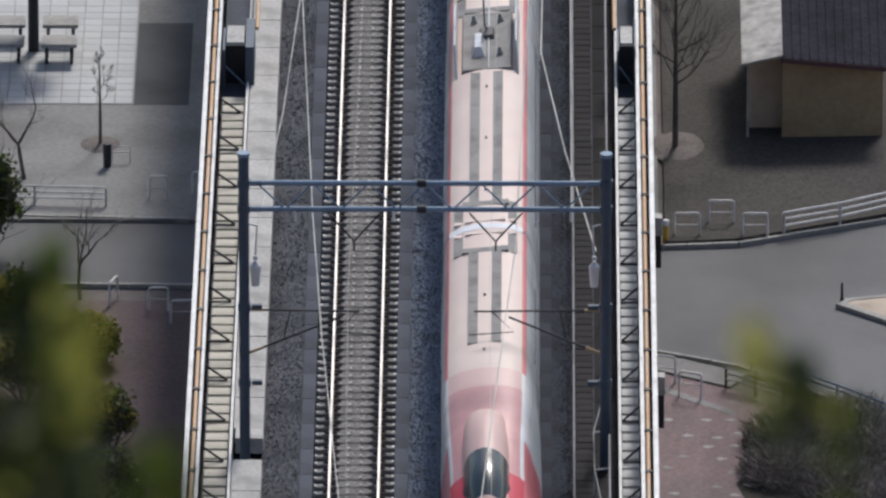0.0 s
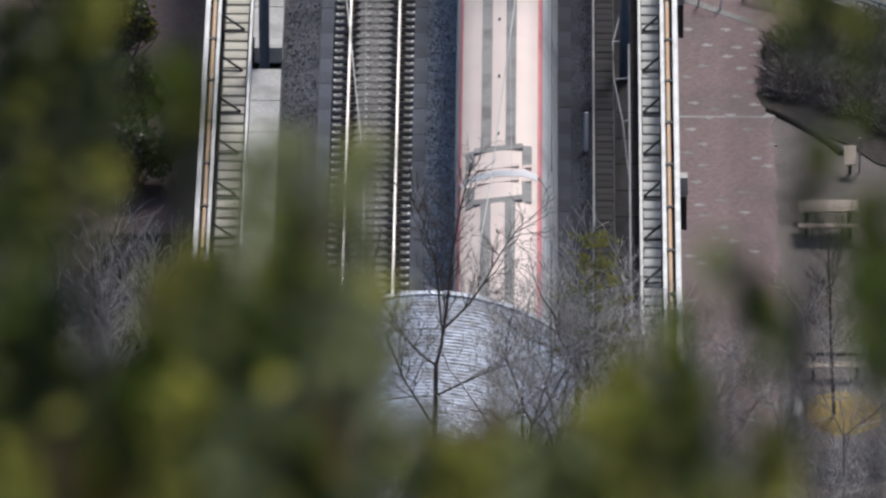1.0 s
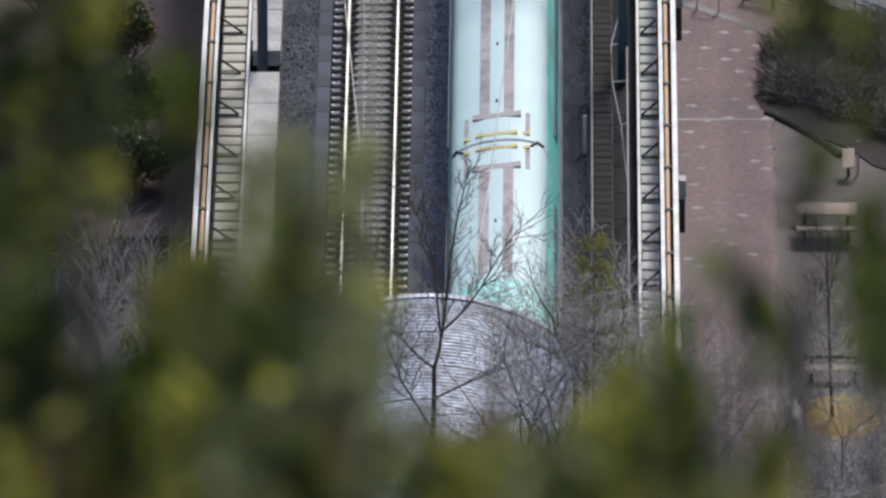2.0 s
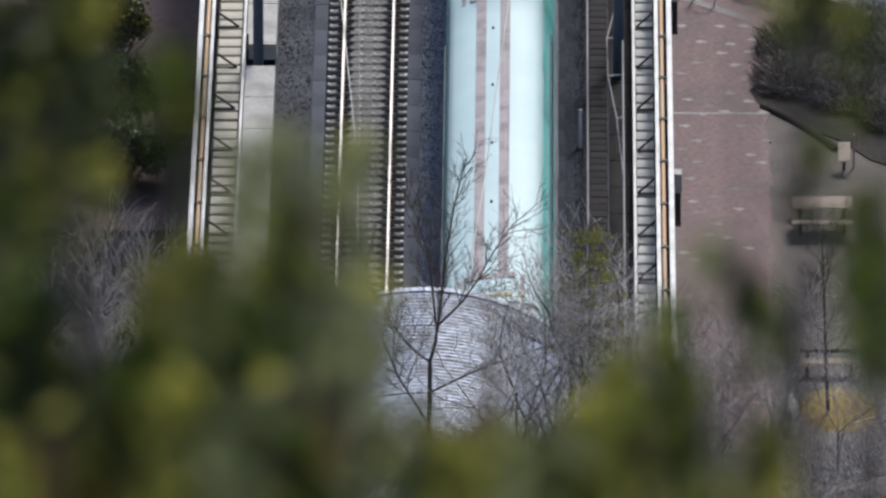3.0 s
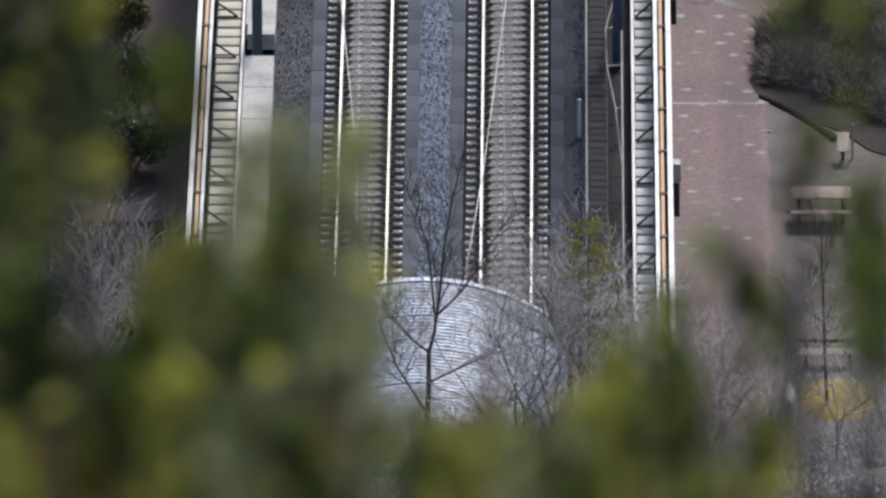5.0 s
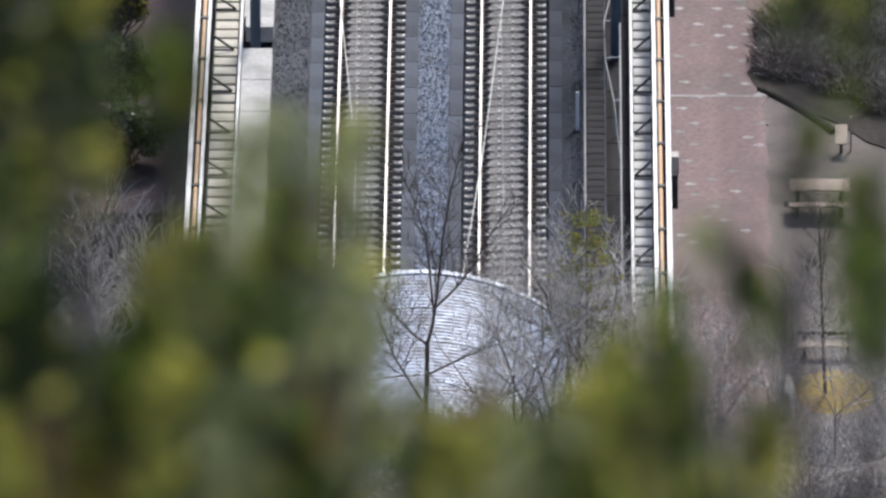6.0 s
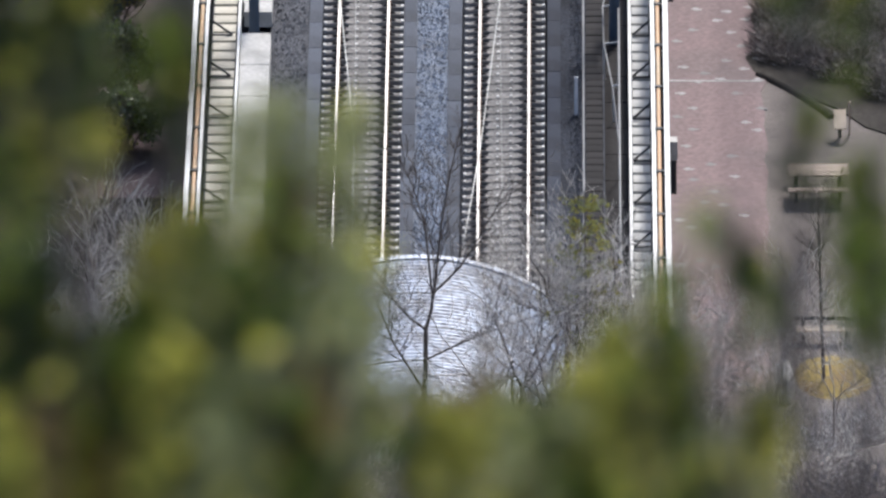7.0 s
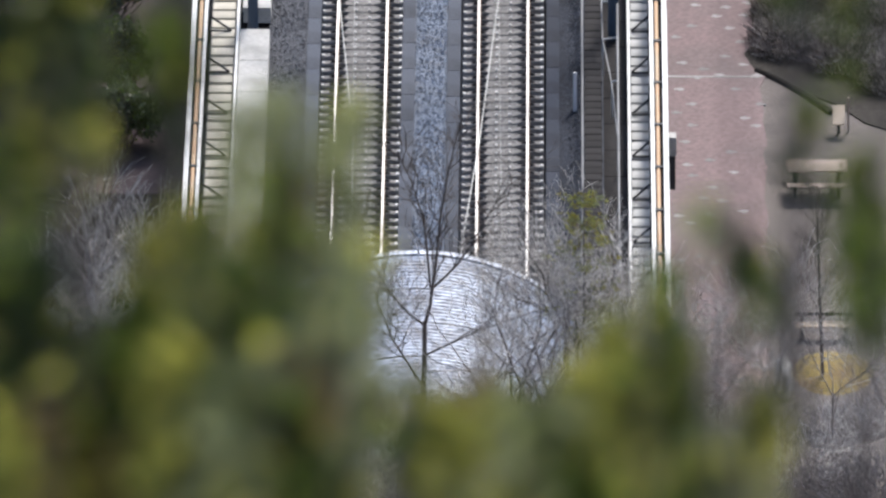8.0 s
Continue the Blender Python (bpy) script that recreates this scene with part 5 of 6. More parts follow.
def twig_bush(x, y, z, rx, ry, h, n, seed, label, mats=("bark", "twig"), fine=0.006):
    """A leafless thicket of thin upright twigs."""
    rr = random.Random(seed)
    t = thing("twig_bush", label, "bush", (x, y, z), 0, "thickets")
    g = Geo()
    for _ in range(n):
        a, k = rr.uniform(0, 6.283), math.sqrt(rr.random())
        p = Vector((rx * k * math.cos(a), ry * k * math.sin(a), h * rr.uniform(0.0, 0.75) * (1 - 0.55 * k * k) - 0.1))
        d = Vector((math.cos(a) * k * 0.9 + rr.gauss(0, 0.5), math.sin(a) * k * 0.9 + rr.gauss(0, 0.5), rr.uniform(0.3, 1.1))).normalized()
        L = rr.uniform(0.2, 0.55)
        q = p + d * L * 0.5
        e = q + (d + Vector((rr.gauss(0, 0.4), rr.gauss(0, 0.4), 0.2))).normalized() * L * 0.5
        g.tube([p, q, e], [fine * 1.6, fine * 1.1, fine * 0.5], 3, 1 if rr.random() < 0.6 else 0)
    g.ob("twig_mass", list(mats), t, kind="stuff")
    for k in range(9):
        a = 6.283 * k / 9
        s = Geo()
        grow(s, Vector((rx * 0.3 * math.cos(a), ry * 0.3 * math.sin(a), -0.3)), Vector((math.cos(a) * 0.8, math.sin(a) * 0.8, 1)), 0.03, h * 0.5, 2, rr, 0.7, 0.05)
        s.ob("stem", list(mats), t)
    return t


def limbed(t, name, path, r, rr, twigs, reach, mats=("bark", "bark"), y0=0.0):
    """A bent limb through (x, z) points, with fine branches all along it."""
    g = Geo()
    y, pts = y0, []
    for x, z in path:
        pts.append(Vector((x, y, z)))
        y += rr.uniform(-0.25, 0.25)
    g.tube(pts, [r * (1 - 0.72 * i / (len(pts) - 1)) for i in range(len(pts))], 7)
    for k in range(twigs):
        u = (0.25 + 0.75 * (k + rr.random()) / twigs) * (len(pts) - 1)
        i = min(len(pts) - 2, int(u))
        p = pts[i].lerp(pts[i + 1], u - i)
        along = (pts[i + 1] - pts[i]).normalized()
        d = along + Vector((rr.uniform(-1.2, 1.2), rr.uniform(-1, 1), rr.uniform(-0.2, 0.8)))
        grow(g, p, d, 0.017, reach * rr.uniform(0.6, 1.1), 2, rr, 0.75, 0.05, 0, 1)
    g.ob(name, list(mats), t)


def hood_tree():
    rr = random.Random(21)
    t = thing("slope_tree", "dark many-limbed leafless tree standing before the hood", "tree", (0.1, -35.2, 8.5))
    g = Geo()
    g.tube([(0.0, 0, -0.6), (-0.05, 0, 0.6), (0.02, 0, 2.0), (0.03, 0, 3.4)], [0.10, 0.08, 0.068, 0.06], 8)
    g.ob("trunk", "bark", t)
    for path, r, n in (([(0.03, 3.3), (0.18, 3.96), (0.32, 5.0), (0.46, 6.5), (0.7, 8.0), (1.0, 9.4)], 0.052, 20),
                       ([(0.02, 3.3), (-0.4, 3.7), (-0.76, 4.06), (-1.2, 4.7), (-1.55, 5.4), (-1.75, 6.3)], 0.038, 14),
                       ([(0.25, 4.4), (0.6, 4.8), (0.93, 5.2), (1.3, 5.7), (1.8, 6.6), (2.3, 7.4)], 0.038, 17),
                       ([(-0.05, 1.5), (-0.39, 2.2), (-0.85, 3.1), (-1.13, 3.95), (-1.5, 5.0)], 0.04, 13),
                       ([(0.22, 4.1), (0.12, 5.1), (0.0, 6.3), (-0.35, 7.4), (-0.7, 8.2)], 0.036, 17),
                       ([(0.05, 2.4), (1.1, 3.0), (2.3, 3.45), (3.8, 3.9)], 0.032, 11)):
        limbed(t, "limb", path, r, rr, n, 0.85, ("bark", "bark"))
    b = Geo()
    b.tube([(1.5, -0.2, 1.45), (1.9, -0.2, 1.7), (2.3, -0.2, 2.06)], [0.03, 0.05, 0.035], 7)
    b.tube([(1.9, -0.2, 1.7), (1.2, -0.1, 2.0), (0.04, 0, 1.9)], [0.02, 0.018, 0.02], 5)
    b.ob("broken_branch", "twig_pale", t, "pale broken branch hanging among the twigs")


def leader_tree(name, x, y, z, h, r, n, seed, label, reach, mats=("bark", "bark"), low=0.3, lean=0.0, depth=3):
    """A slim tree with one straight leader and fine rising branches."""
    rr = random.Random(seed)
    t = thing(name, label, "tree", (x, y, z))
    g = Geo()
    g.tube([(0, 0, -0.4), (0, 0, 0), (lean * 0.4, 0, h * 0.35), (lean, 0.05, h)], [r * 1.3, r, r * 0.8, 0.008], 8)
    g.ob("trunk", mats[0], t)
    c = Geo()
    for k in range(n):
        u = low + (0.96 - low) * (k + rr.random()) / n
        a = k * 2.4 + rr.uniform(-0.4, 0.4)
        d = Vector((math.cos(a), math.sin(a), 0.9))
        grow(c, Vector((lean * u, 0, h * u)), d, max(0.006, r * 0.42 * (1.1 - u)), reach * (1.15 - 0.75 * u) * rr.uniform(0.7, 1.1), depth, rr, 0.6, 0.06)
    c.ob("crown", list(mats), t)
    return t


def dead_stem():
    rr = random.Random(22)
    t = thing("slope_tree", "dark snapped tree stem with thin side shoots", "tree", (4.0, -35.1, 8.5))
    g = Geo()
    g.tube([(0.0, 0, -0.6), (0.0, 0, 1.2), (0.03, 0, 4.0)], [0.10, 0.085, 0.075], 8)
    g.ob("trunk", "bark", t)
    for path in ([(0.02, 2.4), (0.7, 2.9), (1.5, 3.1), (2.2, 3.2)], [(0.02, 3.2), (-0.6, 3.7), (-1.2, 3.9), (-1.9, 4.4)], [(0.02, 2.0), (-0.7, 2.3), (-1.4, 2.9)]):
        limbed(t, "limb", path, 0.028, rr, 9, 0.8, ("bark", "twig_pale"))


def young_pine(x, y, z, h, reach, seed):
    """Thin trunk with flat tiers of needle tufts."""
    rr = random.Random(seed)
    t = thing("pine_sapling", "sparse yellow-green young pine beside the hood", "tree", (x, y, z))
    g = Geo()
    g.tube([(0, 0, -0.5), (0.06, 0, h * 0.5), (0, 0, h)], [0.07, 0.05, 0.012], 7)
    g.ob("trunk", "bark", t)
    n = Geo()
    for tier in range(7):
        zz = h * (0.42 + 0.085 * tier)
        for k in range(7):
            a = 6.283 * (k + rr.random()) / 7
            L = reach * (1.0 - 0.11 * tier) * rr.uniform(0.6, 1.0)
            d = Vector((math.cos(a), math.sin(a), 0.18))
            tip = Vector((0, 0, zz)) + d * L
            w = Geo()
            w.tube([(0, 0, zz - 0.05), Vector((0, 0, zz)) + d * L * 0.55 - Vector((0, 0, 0.05)), tip], [0.02, 0.013, 0.005], 4)
            w.ob("branch", "bark", t)
            for m in range(11):
                p = Vector((0, 0, zz)) + d * L * rr.uniform(0.35, 1.02) + Vector((rr.gauss(0, 0.10), rr.gauss(0, 0.10), rr.gauss(0.03, 0.04)))
                tone = rr.randrange(3)
                for q in range(9):
                    leaf(n, p, Vector((rr.gauss(0, 1), rr.gauss(0, 1), rr.gauss(0.6, 0.6))), rr.uniform(0.09, 0.14), rr, tone, 0.09)
    n.ob("needles", ["leaf_olive", "leaf_yellow", "leaf_grey"], t, kind="stuff")


# young trees and street trees
leader_tree("street_tree", -11.08, 57.0, Z + 0.1, 3.3, 0.06, 9, 3, "slender leafless young tree in a round earth pit", 0.45, low=0.45)
leader_tree("street_tree", 8.0, 56.7, Z + 0.15, 7.2, 0.105, 22, 5, "leafless street tree with a fine dark crown", 1.35, low=0.30)
bare_tree("street_tree", -11.4, 43.6, Z, 3.6, 0.06, 3, 8, "small leafless tree with a few red leaves", 0.8, trunk=0.35)
bare_tree("street_tree", -13.5, 54.0, Z, 3.4, 0.07, 3, 9, "crooked leafless tree beside the fence", 0.9, (-0.15, 0), trunk=0.4)
# trees over the hood
hood_tree()
dead_stem()
bare_tree("slope_tree", 4.3, -35.5, height(4.3, -35.5), 5.4, 0.09, 4, 23, "pale-twigged leafless tree over the hood", 0.9, (0.0, 0.05), ("bark", "twig_pale"), trunk=0.5, forks=4)
bare_tree("slope_tree", 5.7, -35.2, height(5.7, -35.2), 4.6, 0.08, 4, 24, "tangled leafless tree beside the hood", 0.95, (0.05, 0.05), ("twig", "twig_pale"), forks=4)
bare_tree("slope_tree", 2.6, -35.8, height(2.6, -35.8), 5.8, 0.07, 5, 25, "low leafless tree on the hood bank", 1.0, (0.1, 0.0), ("bark", "twig_pale"), forks=4)
bare_tree("slope_tree", -3.4, -35.6, height(-3.4, -35.6), 6.6, 0.07, 4, 26, "low leafless tree on the hood bank", 0.9, (-0.1, 0.0), forks=4)
bare_tree("slope_tree", 3.4, -36.2, height(3.4, -36.2), 5.6, 0.08, 5, 27, "tangled pale-twigged tree on the hood bank", 1.0, (0.08, 0.03), ("twig", "twig_pale"), trunk=0.3, forks=5)
bare_tree("slope_tree", 6.6, -35.9, height(6.6, -35.9), 4.6, 0.07, 5, 28, "grey leafless tree leaning across the hood", 1.1, (-0.35, 0.0), ("bark", "twig"), trunk=0.35, forks=5, lift=0.02)
bare_tree("slope_tree", 1.7, -36.4, height(1.7, -36.4), 5.8, 0.05, 5, 29, "slender silvery-twigged tree on the hood bank", 1.0, (0.1, 0.0), ("twig", "twig_pale"), forks=4, lift=0.03)
# bank beside the footpath
bare_tree("slope_tree", 5.0, -36.6, height(5.0, -36.6), 5.9, 0.06, 5, 61, "bushy pale-twigged tree on the hood bank", 1.0, (0.05, 0.0), ("twig", "twig_pale"), trunk=0.3, forks=5, lift=0.03)
bare_tree("slope_tree", 7.3, -35.5, height(7.3, -35.5), 4.9, 0.06, 5, 62, "bushy grey leafless tree beside the hood", 1.05, (-0.12, 0.0), ("twig", "twig_pale"), trunk=0.3, forks=5, lift=0.03)
leader_tree("slope_tree", 11.8, 3.3, Z, 6.4, 0.06, 24, 31, "slim dark leafless tree on the moss bank", 1.2, low=0.30, lean=-0.25)
for i, (x, y, h, r) in enumerate(((14.2, -10, 4.6, 0.06), (11.4, -15, 6.0, 0.07), (9.6, -9.0, 4.6, 0.05), (8.6, -6.5, 4.2, 0.045), (15.0, -6, 4.0, 0.05), (13.6, -15.5, 6.2, 0.07), (14.9, -12.5, 5.0, 0.06), (8.2, -11, 5.0, 0.06), (10.2, -16, 6.0, 0.07))):
    bare_tree("slope_tree", x, y, height(x, y), h * (0.72 if x > 10 else 1.2), r * 0.5, 4, 40 + i, "thin leafless tree on the grey wooded bank", 0.6, mats=("twig", "hedge_tip") if i % 2 else ("twig", "twig_pale"), forks=4)
for i, (x, y, rx, h) in enumerate(((8.6, -5.5, 1.3, 2.2), (9.7, -3.4, 1.2, 2.2), (9.3, -7.6, 1.2, 2.6), (8.3, -3.8, 1.0, 2.6), (10.3, -6.0, 1.1, 1.6), (8.2, -9.5, 1.2, 2.8), (12.5, -7, 1.8, 0.6), (14.5, -3.5, 1.6, 1.0), (11.0, -9.5, 1.8, 0.7), (13.5, -9.5, 2.0, 1.0), (15.5, -8, 1.8, 1.3), (12.2, -13, 2.0, 1.8), (14.8, -14, 2.0, 1.8), (9.2, -13, 1.6, 2.2), (8.4, -1.5, 0.9, 1.8), (11, -14.5, 2.2, 1.4), (13, -15.8, 2.2, 1.4), (15, -16.3, 2.2, 1.4), (9.4, -15.5, 2.0, 1.6), (16.2, -11, 2, 1.3), (10, -18, 2.2, 1.8), (12.2, -18.6, 2.2, 1.8), (14.4, -19, 2.2, 1.8), (16.5, -18.5, 2.2, 1.8), (8.4, -17.5, 1.5, 1.8), (14.2, -16.9, 1.8, 1.6), (16.0, -15.3, 1.8, 1.6), (15.4, -20.8, 2.0, 1.8), (14.6, -23.2, 2.0, 1.9), (16.6, -22.6, 2.0, 1.9), (12.4, -24.0, 2.0, 1.9), (13.2, -21.2, 2.0, 1.8))):
    twig_bush(x, y, height(x, y), rx, 1.4, h, 900, 60 + i, "grey leafless thicket at the foot of the bank", ("hedge_tip", "twig_pale"), 0.013 if x < 10 else 0.009)
for i, (x, y, rx, h) in enumerate(((-9.3, 2.5, 1.5, 2.8), (-10.8, 0.5, 1.3, 3.2), (-8.9, -4, 1.2, 3.4), (-11.2, -5, 1.6, 3.6), (-9.6, 6.5, 1.3, 2.4), (-9.1, 9.5, 1.2, 2.6), (-10.8, 11, 1.5, 2.8), (-9.0, 13.5, 1.0, 2.2), (-11.8, 7, 1.6, 3.0), (-10.5, 15.5, 1.3, 2.2))):
    twig_bush(x, y, height(x, y), rx, 1.5, h, 30, 70 + i, "pale-twigged leafless thicket beside the parapet", ("bark", "twig_pale"), 0.018)
for i, (x, y, h) in enumerate(((-8.2, 1.5, 4.0), (-9.2, -2.0, 4.4), (-9.9, 4.0, 4.2), (-10.7, -1.0, 4.6), (-8.6, 5.5, 3.4), (-10.2, 8.5, 3.6), (-11.4, 2.5, 4.6), (-8.7, 9.0, 3.2), (-9.6, -5.5, 4.6), (-11.2, -6.0, 4.8))):
    leader_tree("slope_tree", x, y, height(x, y) - 0.1, h, 0.13, 16, 210 + i, "white-twigged leafless sapling beside the parapet", 1.15, ("twig_pale", "twig_pale"), 0.12, -0.4 + 0.1 * (i % 5), 2)
# crest of the bank above the hood
for i in range(13):
    x = -9 + 2.15 * i
    twig_bush(x, -38.2 - 1.6 * (i % 3), height(x, -38.2 - 1.6 * (i % 3)), 1.9, 1.6, 1.5 + 0.3 * (i % 2), 900, 140 + i, "grey-brown leafless thicket on the crest of the bank", ("twig", "hedge_tip") if i % 3 else ("twig", "twig_pale"), 0.010)
for i, (x, y, h) in enumerate(((9.5, -37, 5.2), (11.3, -36.2, 6.0), (12.8, -38, 6.6), (14.2, -36.6, 5.4), (15.6, -37.8, 6.2), (8.2, -36.0, 4.6), (13.5, -39.5, 6.0), (-8.6, -37, 5.0))):
    bare_tree("crest_tree", x, y, height(x, y), h, 0.038, 4, 160 + i, "thin leafless tree on the crest of the bank", 0.8, mats=("twig", "twig_pale"), forks=4)
for i, (x, h) in enumerate(((-4.6, 2.8), (-2.2, 2.2), (0.0, 1.8), (1.6, 2.7), (3.4, 3.2), (5.4, 3.4), (7.2, 2.8))):
    twig_bush(x, -35.6, height(x, -35.6), 1.4, 0.9, h, 700, 170 + i, "pale twiggy scrub hanging over the hood", ("twig", "twig_pale"), 0.008)
for i, (x, h) in enumerate(((-3.0, 2.6), (-1.2, 2.2), (0.9, 2.4), (2.7, 2.8), (4.4, 3.0), (6.2, 3.0))):
    twig_bush(x, -36.3, height(x, -36.3), 1.3, 0.8, h, 900, 180 + i, "brown leafless scrub on the bank before the hood", ("bark", "hedge_tip"), 0.010)
# brown hedge by the footpath
for i, (x, y, rx, h) in enumerate(((11.2, 29.2, 1.3, 1.2), (13.0, 28.0, 1.5, 1.3), (11.4, 31.8, 1.4, 1.5), (14.6, 30.5, 1.6, 1.6), (14.4, 26.4, 1.3, 1.1), (13.4, 33.2, 1.3, 1.2))):
    twig_bush(x, y, Z, rx, 1.5, h, 1500, 80 + i, "brown-grey clipped leafless hedge shrub", ("bark", "twig"), 0.010)
# evergreens beside the viaduct
for i, (x, y, rx, h, mats) in enumerate(((-10.0, 24.5, 1.15, 2.6, ("leaf_dark", "leaf_dark", "leaf")), (-12.6, 25.5, 1.5, 2.8, ("leaf_dark", "leaf")), (-10.3, 31.0, 1.0, 2.2, ("leaf", "leaf_yellow", "leaf_dark")),
                                         (-12.7, 34.8, 1.4, 2.6, ("leaf", "leaf_yellow")), (-11.0, 38.2, 1.0, 1.6, ("leaf_yellow", "leaf")), (-13.6, 39.6, 1.1, 2.6, ("leaf_yellow", "leaf")), (-14.5, 47.5, 1.0, 3.6, ("leaf_dark", "leaf")), (-14.4, 20, 1.8, 3.0, ("leaf_dark", "leaf")), (-9.7, 20.8, 1.1, 2.0, ("leaf_dark", "leaf", "leaf_dark")), (-12.2, 18.5, 1.4, 2.4, ("leaf_dark", "leaf")))):
    shrub("evergreen_shrub", x, y, Z, rx, rx, h, 6500, 0.15, 100 + i, "glossy evergreen shrub with small yellow-green leaves", mats)
young_pine(4.45, -34.9, 8.5, 7.3, 1.75, 131)

# hillside scrub close to the viewpoint: long leafy shoots
LOOK = Vector((0.0, math.cos(radians(PITCH)), -math.sin(radians(PITCH))))
RISE = Vector((0.0, math.sin(radians(PITCH)), math.cos(radians(PITCH))))


def shoot(t, g, p, root, size, tone, rr):
    """A leafy shoot whose tip stands at p."""
    root = Vector(root)
    span = p - root
    low = p - RISE * size * 2.2 + Vector((rr.uniform(-0.1, 0.1), 0, 0))
    stem = Geo()
    stem.tube([root, root + span * 0.4 + Vector((rr.uniform(-0.15, 0.15), 0, 0)), low, p], [0.016, 0.011, 0.007, 0.003], 5)
    stem.ob("stem", "bark", t)
    n = int(105 * (size / 0.15) ** 1.3)
    for i in range(n):
        k = (i + rr.random()) / n
        q = p - RISE * size * 2.1 * k + Vector((rr.gauss(0, size * 0.30), rr.gauss(0, 0.15), 0)) * (0.15 + k)
        d = Vector((rr.gauss(0, 0.6), rr.gauss(0, 0.6), 1.0 - 0.5 * k))
        m = tone if rr.random() < 0.85 else rr.choice((0, 1))
        leaf(g, q, d, rr.uniform(0.06, 0.10), rr, m, 0.36)


# for each shoot: aside, up, length, colour
SCRUB_A = [(-0.95, 1.10, 0.12, 1), (-1.0, 0.98, 0.14, 4), (-0.88, 0.86, 0.12, 0), (-1.08, 0.62, 0.15, 4), (-0.93, 0.48, 0.12, 4), (-0.69, 0.52, 0.06, 1), (-0.65, 0.42, 0.06, 4), (-0.94, 0.80, 0.16, 1), (-0.97, 0.66, 0.16, 4), (-0.92, 0.60, 0.09, 4), (-1.06, 0.50, 0.17, 4), (-0.90, 0.60, 0.13, 1), (-1.0, 0.33, 0.10, 0), (-0.89, 0.35, 0.07, 0), (-1.08, 0.22, 0.15, 1), (-0.64, 0.52, 0.09, 1),
          (-0.98, -0.06, 0.15, 1), (-1.08, -0.1, 0.17, 1), (-0.66, 0.06, 0.13, 0), (-0.62, -0.02, 0.12, 0), (-0.94, -0.30, 0.15, 0), (-1.05, -0.28, 0.16, 1), (-0.78, -0.24, 0.16, 1)]
SCRUB_B = [(-0.66, 0.05, 0.14, 0), (-0.70, -0.02, 0.15, 0), (-0.74, -0.16, 0.16, 1), (-0.60, -0.20, 0.16, 1), (-0.56, 0.06, 0.09, 2), (-0.365, 0.20, 0.075, 1), (-0.36, 0.12, 0.085, 1), (-0.38, 0.04, 0.10, 1), (-0.36, 0.33, 0.045, 2), (-0.50, 0.30, 0.05, 2), (-0.49, 0.18, 0.06, 2), (-0.47, 0.02, 0.06, 0), (-0.33, 0.05, 0.035, 3), (-0.45, -0.06, 0.09, 1), (-0.53, -0.08, 0.10, 2),
          (-0.21, 0.34, 0.055, 2), (-0.24, 0.22, 0.06, 2), (-0.20, 0.10, 0.06, 2), (-0.32, -0.25, 0.085, 3), (-0.34, -0.16, 0.07, 2), (-0.26, -0.02, 0.06, 2), (-0.22, -0.14, 0.06, 0), (-0.31, -0.05, 0.06, 2), (-0.16, -0.04, 0.05, 2), (-0.17, -0.2, 0.06, 2),
          (-0.50, -0.28, 0.16, 1), (-0.62, -0.26, 0.15, 0), (-0.56, -0.34, 0.13, 2), (-0.42, -0.30, 0.11, 2), (-0.40, -0.40, 0.13, 0), (-0.24, -0.30, 0.08, 2), (-0.14, -0.36, 0.08, 2), (-0.29, -0.42, 0.10, 3)]
SCRUB_C = [(0.44, -0.24, 0.15, 0), (0.49, -0.27, 0.14, 0), (0.38, -0.34, 0.14, 0), (0.33, -0.40, 0.10, 2), (0.54, -0.36, 0.13, 0), (0.45, -0.40, 0.15, 1), (0.50, -0.46, 0.14, 4),
          (0.59, -0.09, 0.06, 1), (0.60, -0.17, 0.07, 1), (0.61, -0.26, 0.07, 4), (0.63, -0.34, 0.06, 1), (0.66, -0.48, 0.10, 2),
          (0.10, -0.42, 0.08, 0), (0.0, -0.46, 0.09, 0), (0.24, -0.48, 0.09, 2), (0.12, -0.38, 0.055, 3), (-0.06, -0.40, 0.07, 2), (0.18, -0.40, 0.05, 2)]
SCRUB_D = [(0.70, 0.05, 0.035, 2), (0.785, -0.01, 0.055, 1), (0.81, -0.07, 0.055, 4), (0.83, -0.11, 0.04, 1), (0.84, -0.38, 0.08, 0), (0.94, 0.35, 0.05, 1), (0.93, 0.20, 0.03, 1), (1.09, 0.20, 0.09, 1), (1.12, 0.08, 0.11, 1),
          (1.10, -0.10, 0.08, 1), (1.07, -0.02, 0.07, 1), (0.97, 0.72, 0.05, 1), (0.90, 0.80, 0.06, 1), (0.85, 0.78, 0.05, 0), (0.94, 0.80, 0.05, 4), (1.07, 0.60, 0.05, 1), (0.78, -0.5, 0.08, 2)]
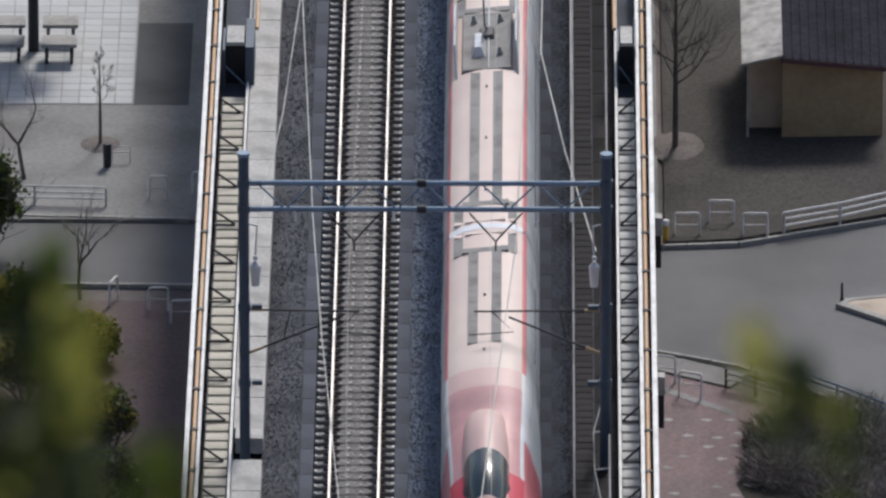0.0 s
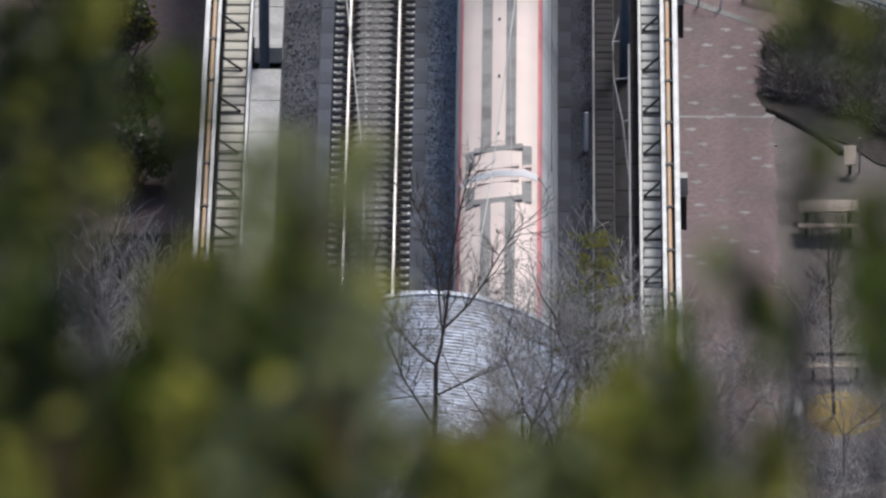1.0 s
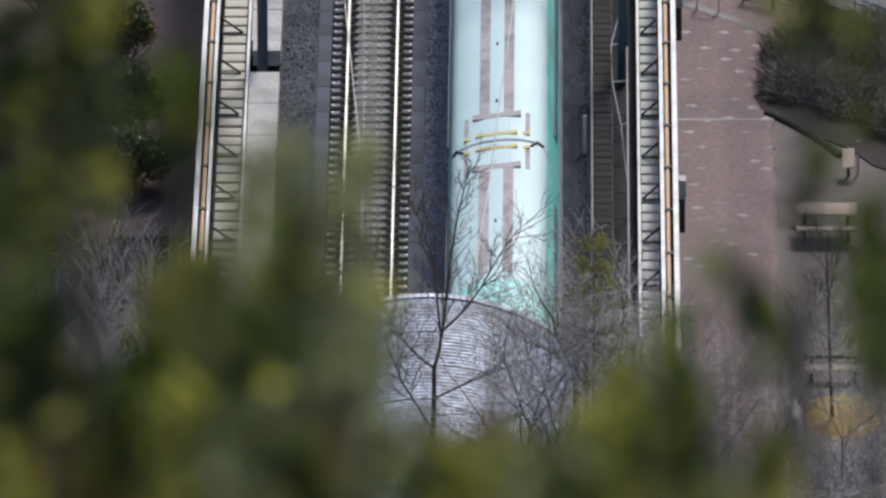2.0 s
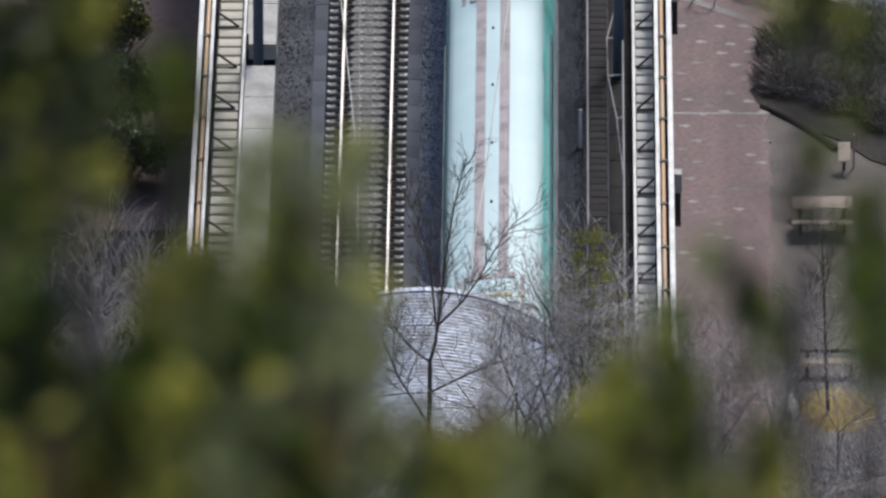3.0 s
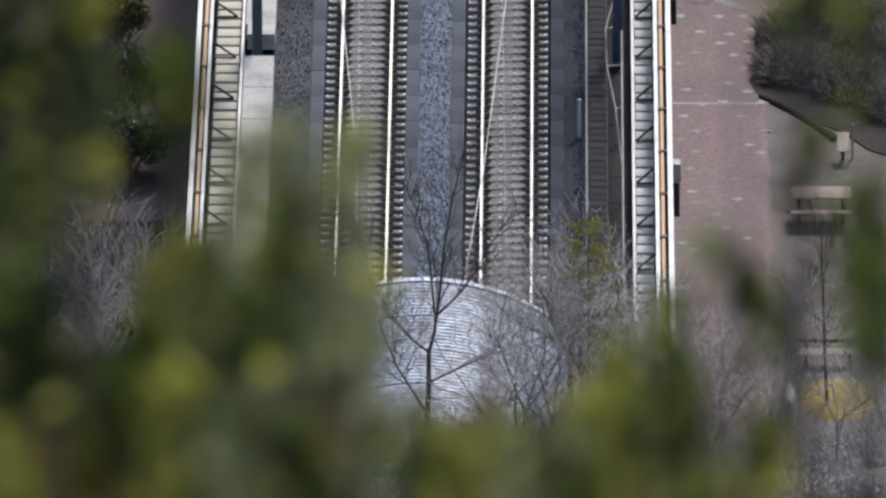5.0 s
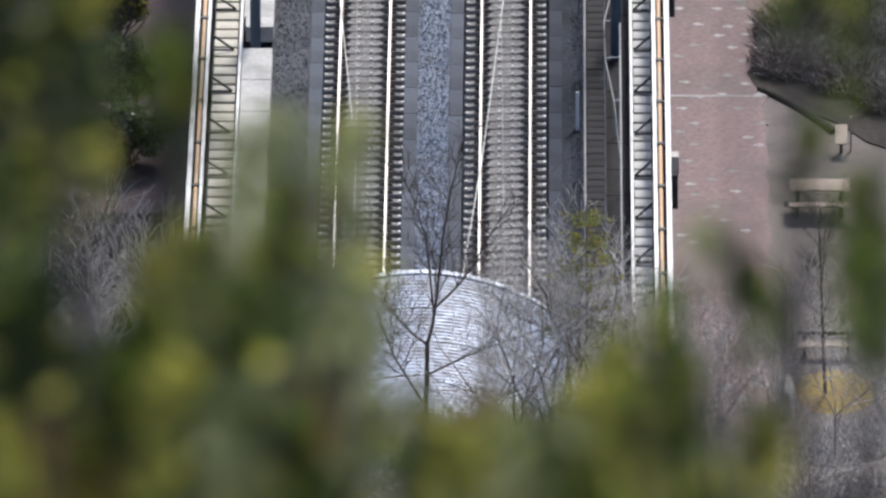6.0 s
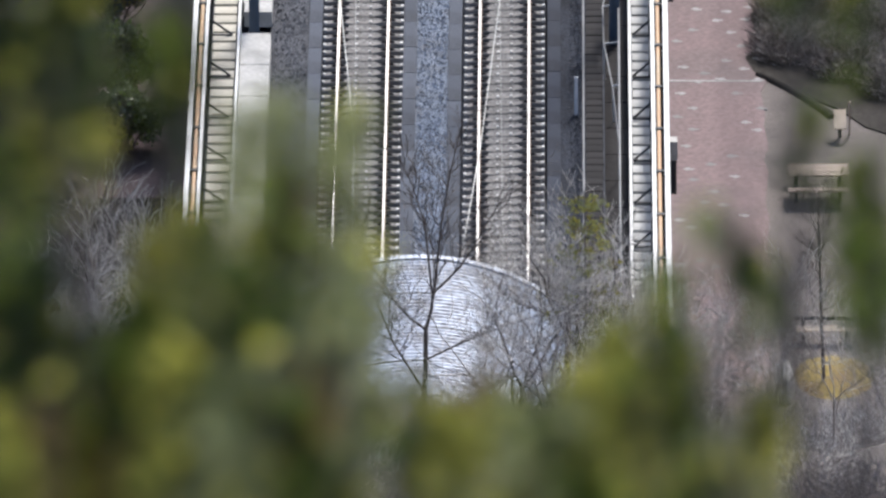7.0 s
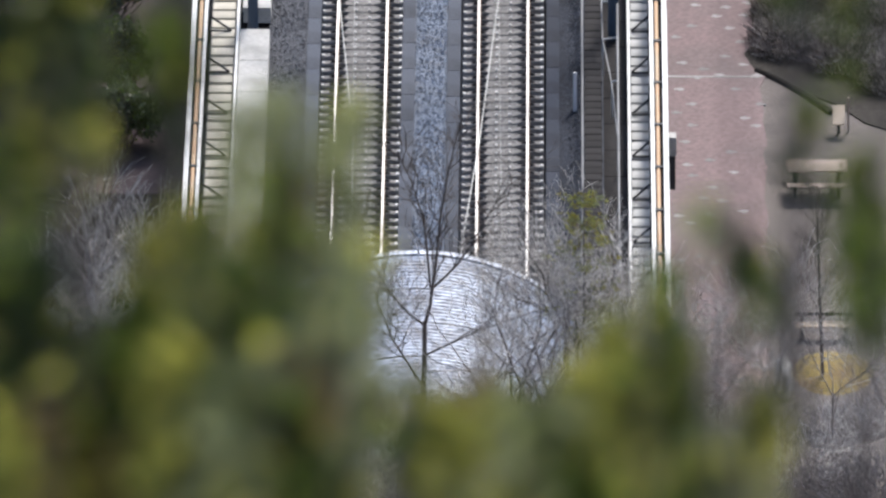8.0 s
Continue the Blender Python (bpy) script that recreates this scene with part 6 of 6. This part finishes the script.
SCRUB = {"a": SCRUB_A, "b": SCRUB_B, "c": SCRUB_C, "d": SCRUB_D}


def scrub():
    axis = Vector(EYE) + LOOK * 40 - Vector((0.266, 0, 0)) - RISE * 0.09
    for key, shoots in SCRUB.items():
        rr = random.Random(ord(key))
        cx = sum(s[0] for s in shoots) / len(shoots)
        base = axis + Vector((cx, 0.5, 0))
        base.z = height(base.x, base.y) - 0.1
        t = thing("hillside_scrub", "broad-leaved evergreen scrub on the hillside", "shrub", base, 0, "hillside scrub")
        g = Geo()
        extra = {"a": (-1.15, -0.7, 12), "b": (-0.75, -0.2, 11), "c": (-0.1, 0.65, 9), "d": (0.62, 0.8, 3)}[key]
        more = [(rr.uniform(extra[0], extra[1]), rr.uniform(-0.66, -0.44) + (0.08 if key in "ab" else 0), rr.uniform(0.11, 0.17), rr.choice((0, 0, 0, 1, 2))) for _ in range(extra[2])]
        for k, (u, v, size, tone) in enumerate(shoots + more):
            # every fifth index, a dark green shoot takes the shaded leaf colour
            if tone == 1 and k % 5 == 1:
                tone = 4
            elif tone == 0 and k % 6 == 2 and k >= len(shoots):
                tone = 3
            p = axis + Vector((u, 0, 0)) + RISE * v + LOOK * rr.uniform(-3.0, 3.0)
            p.x += u * (p - axis).dot(LOOK) / 40
            root = Vector((base.x + (u - cx) * 0.6, p.y, height(p.x, p.y) - 0.2))
            shoot(t, g, p - base, root - base, size, tone, rr)
        g.ob("foliage", ["leaf_olive", "leaf", "leaf_grey", "leaf_brown", "leaf_shadow"], t, kind="stuff")


scrub()
pale_blocks()


# ---------------------------------------------------------------- what moves
def joint(t):
    """Where along the track the two trains meet."""
    return 149.35 - 88.13 * t if t < 1.6 else 8.34 - 87.45 * (t - 1.6)


def lean(t):
    """How far the carriages lean, in degrees, fitted to the camera's view."""
    return 5.4 + 1.7 * smooth(0.0, 1.2, t)


def motions():
    times = [i / 10 for i in range(81)]
    for t in (RED_TRAIN, GREEN_TRAIN):
        walk(t, [(k, pose(2.15, joint(k), 0.03, 0, -lean(k), 0)) for k in times])


motions()
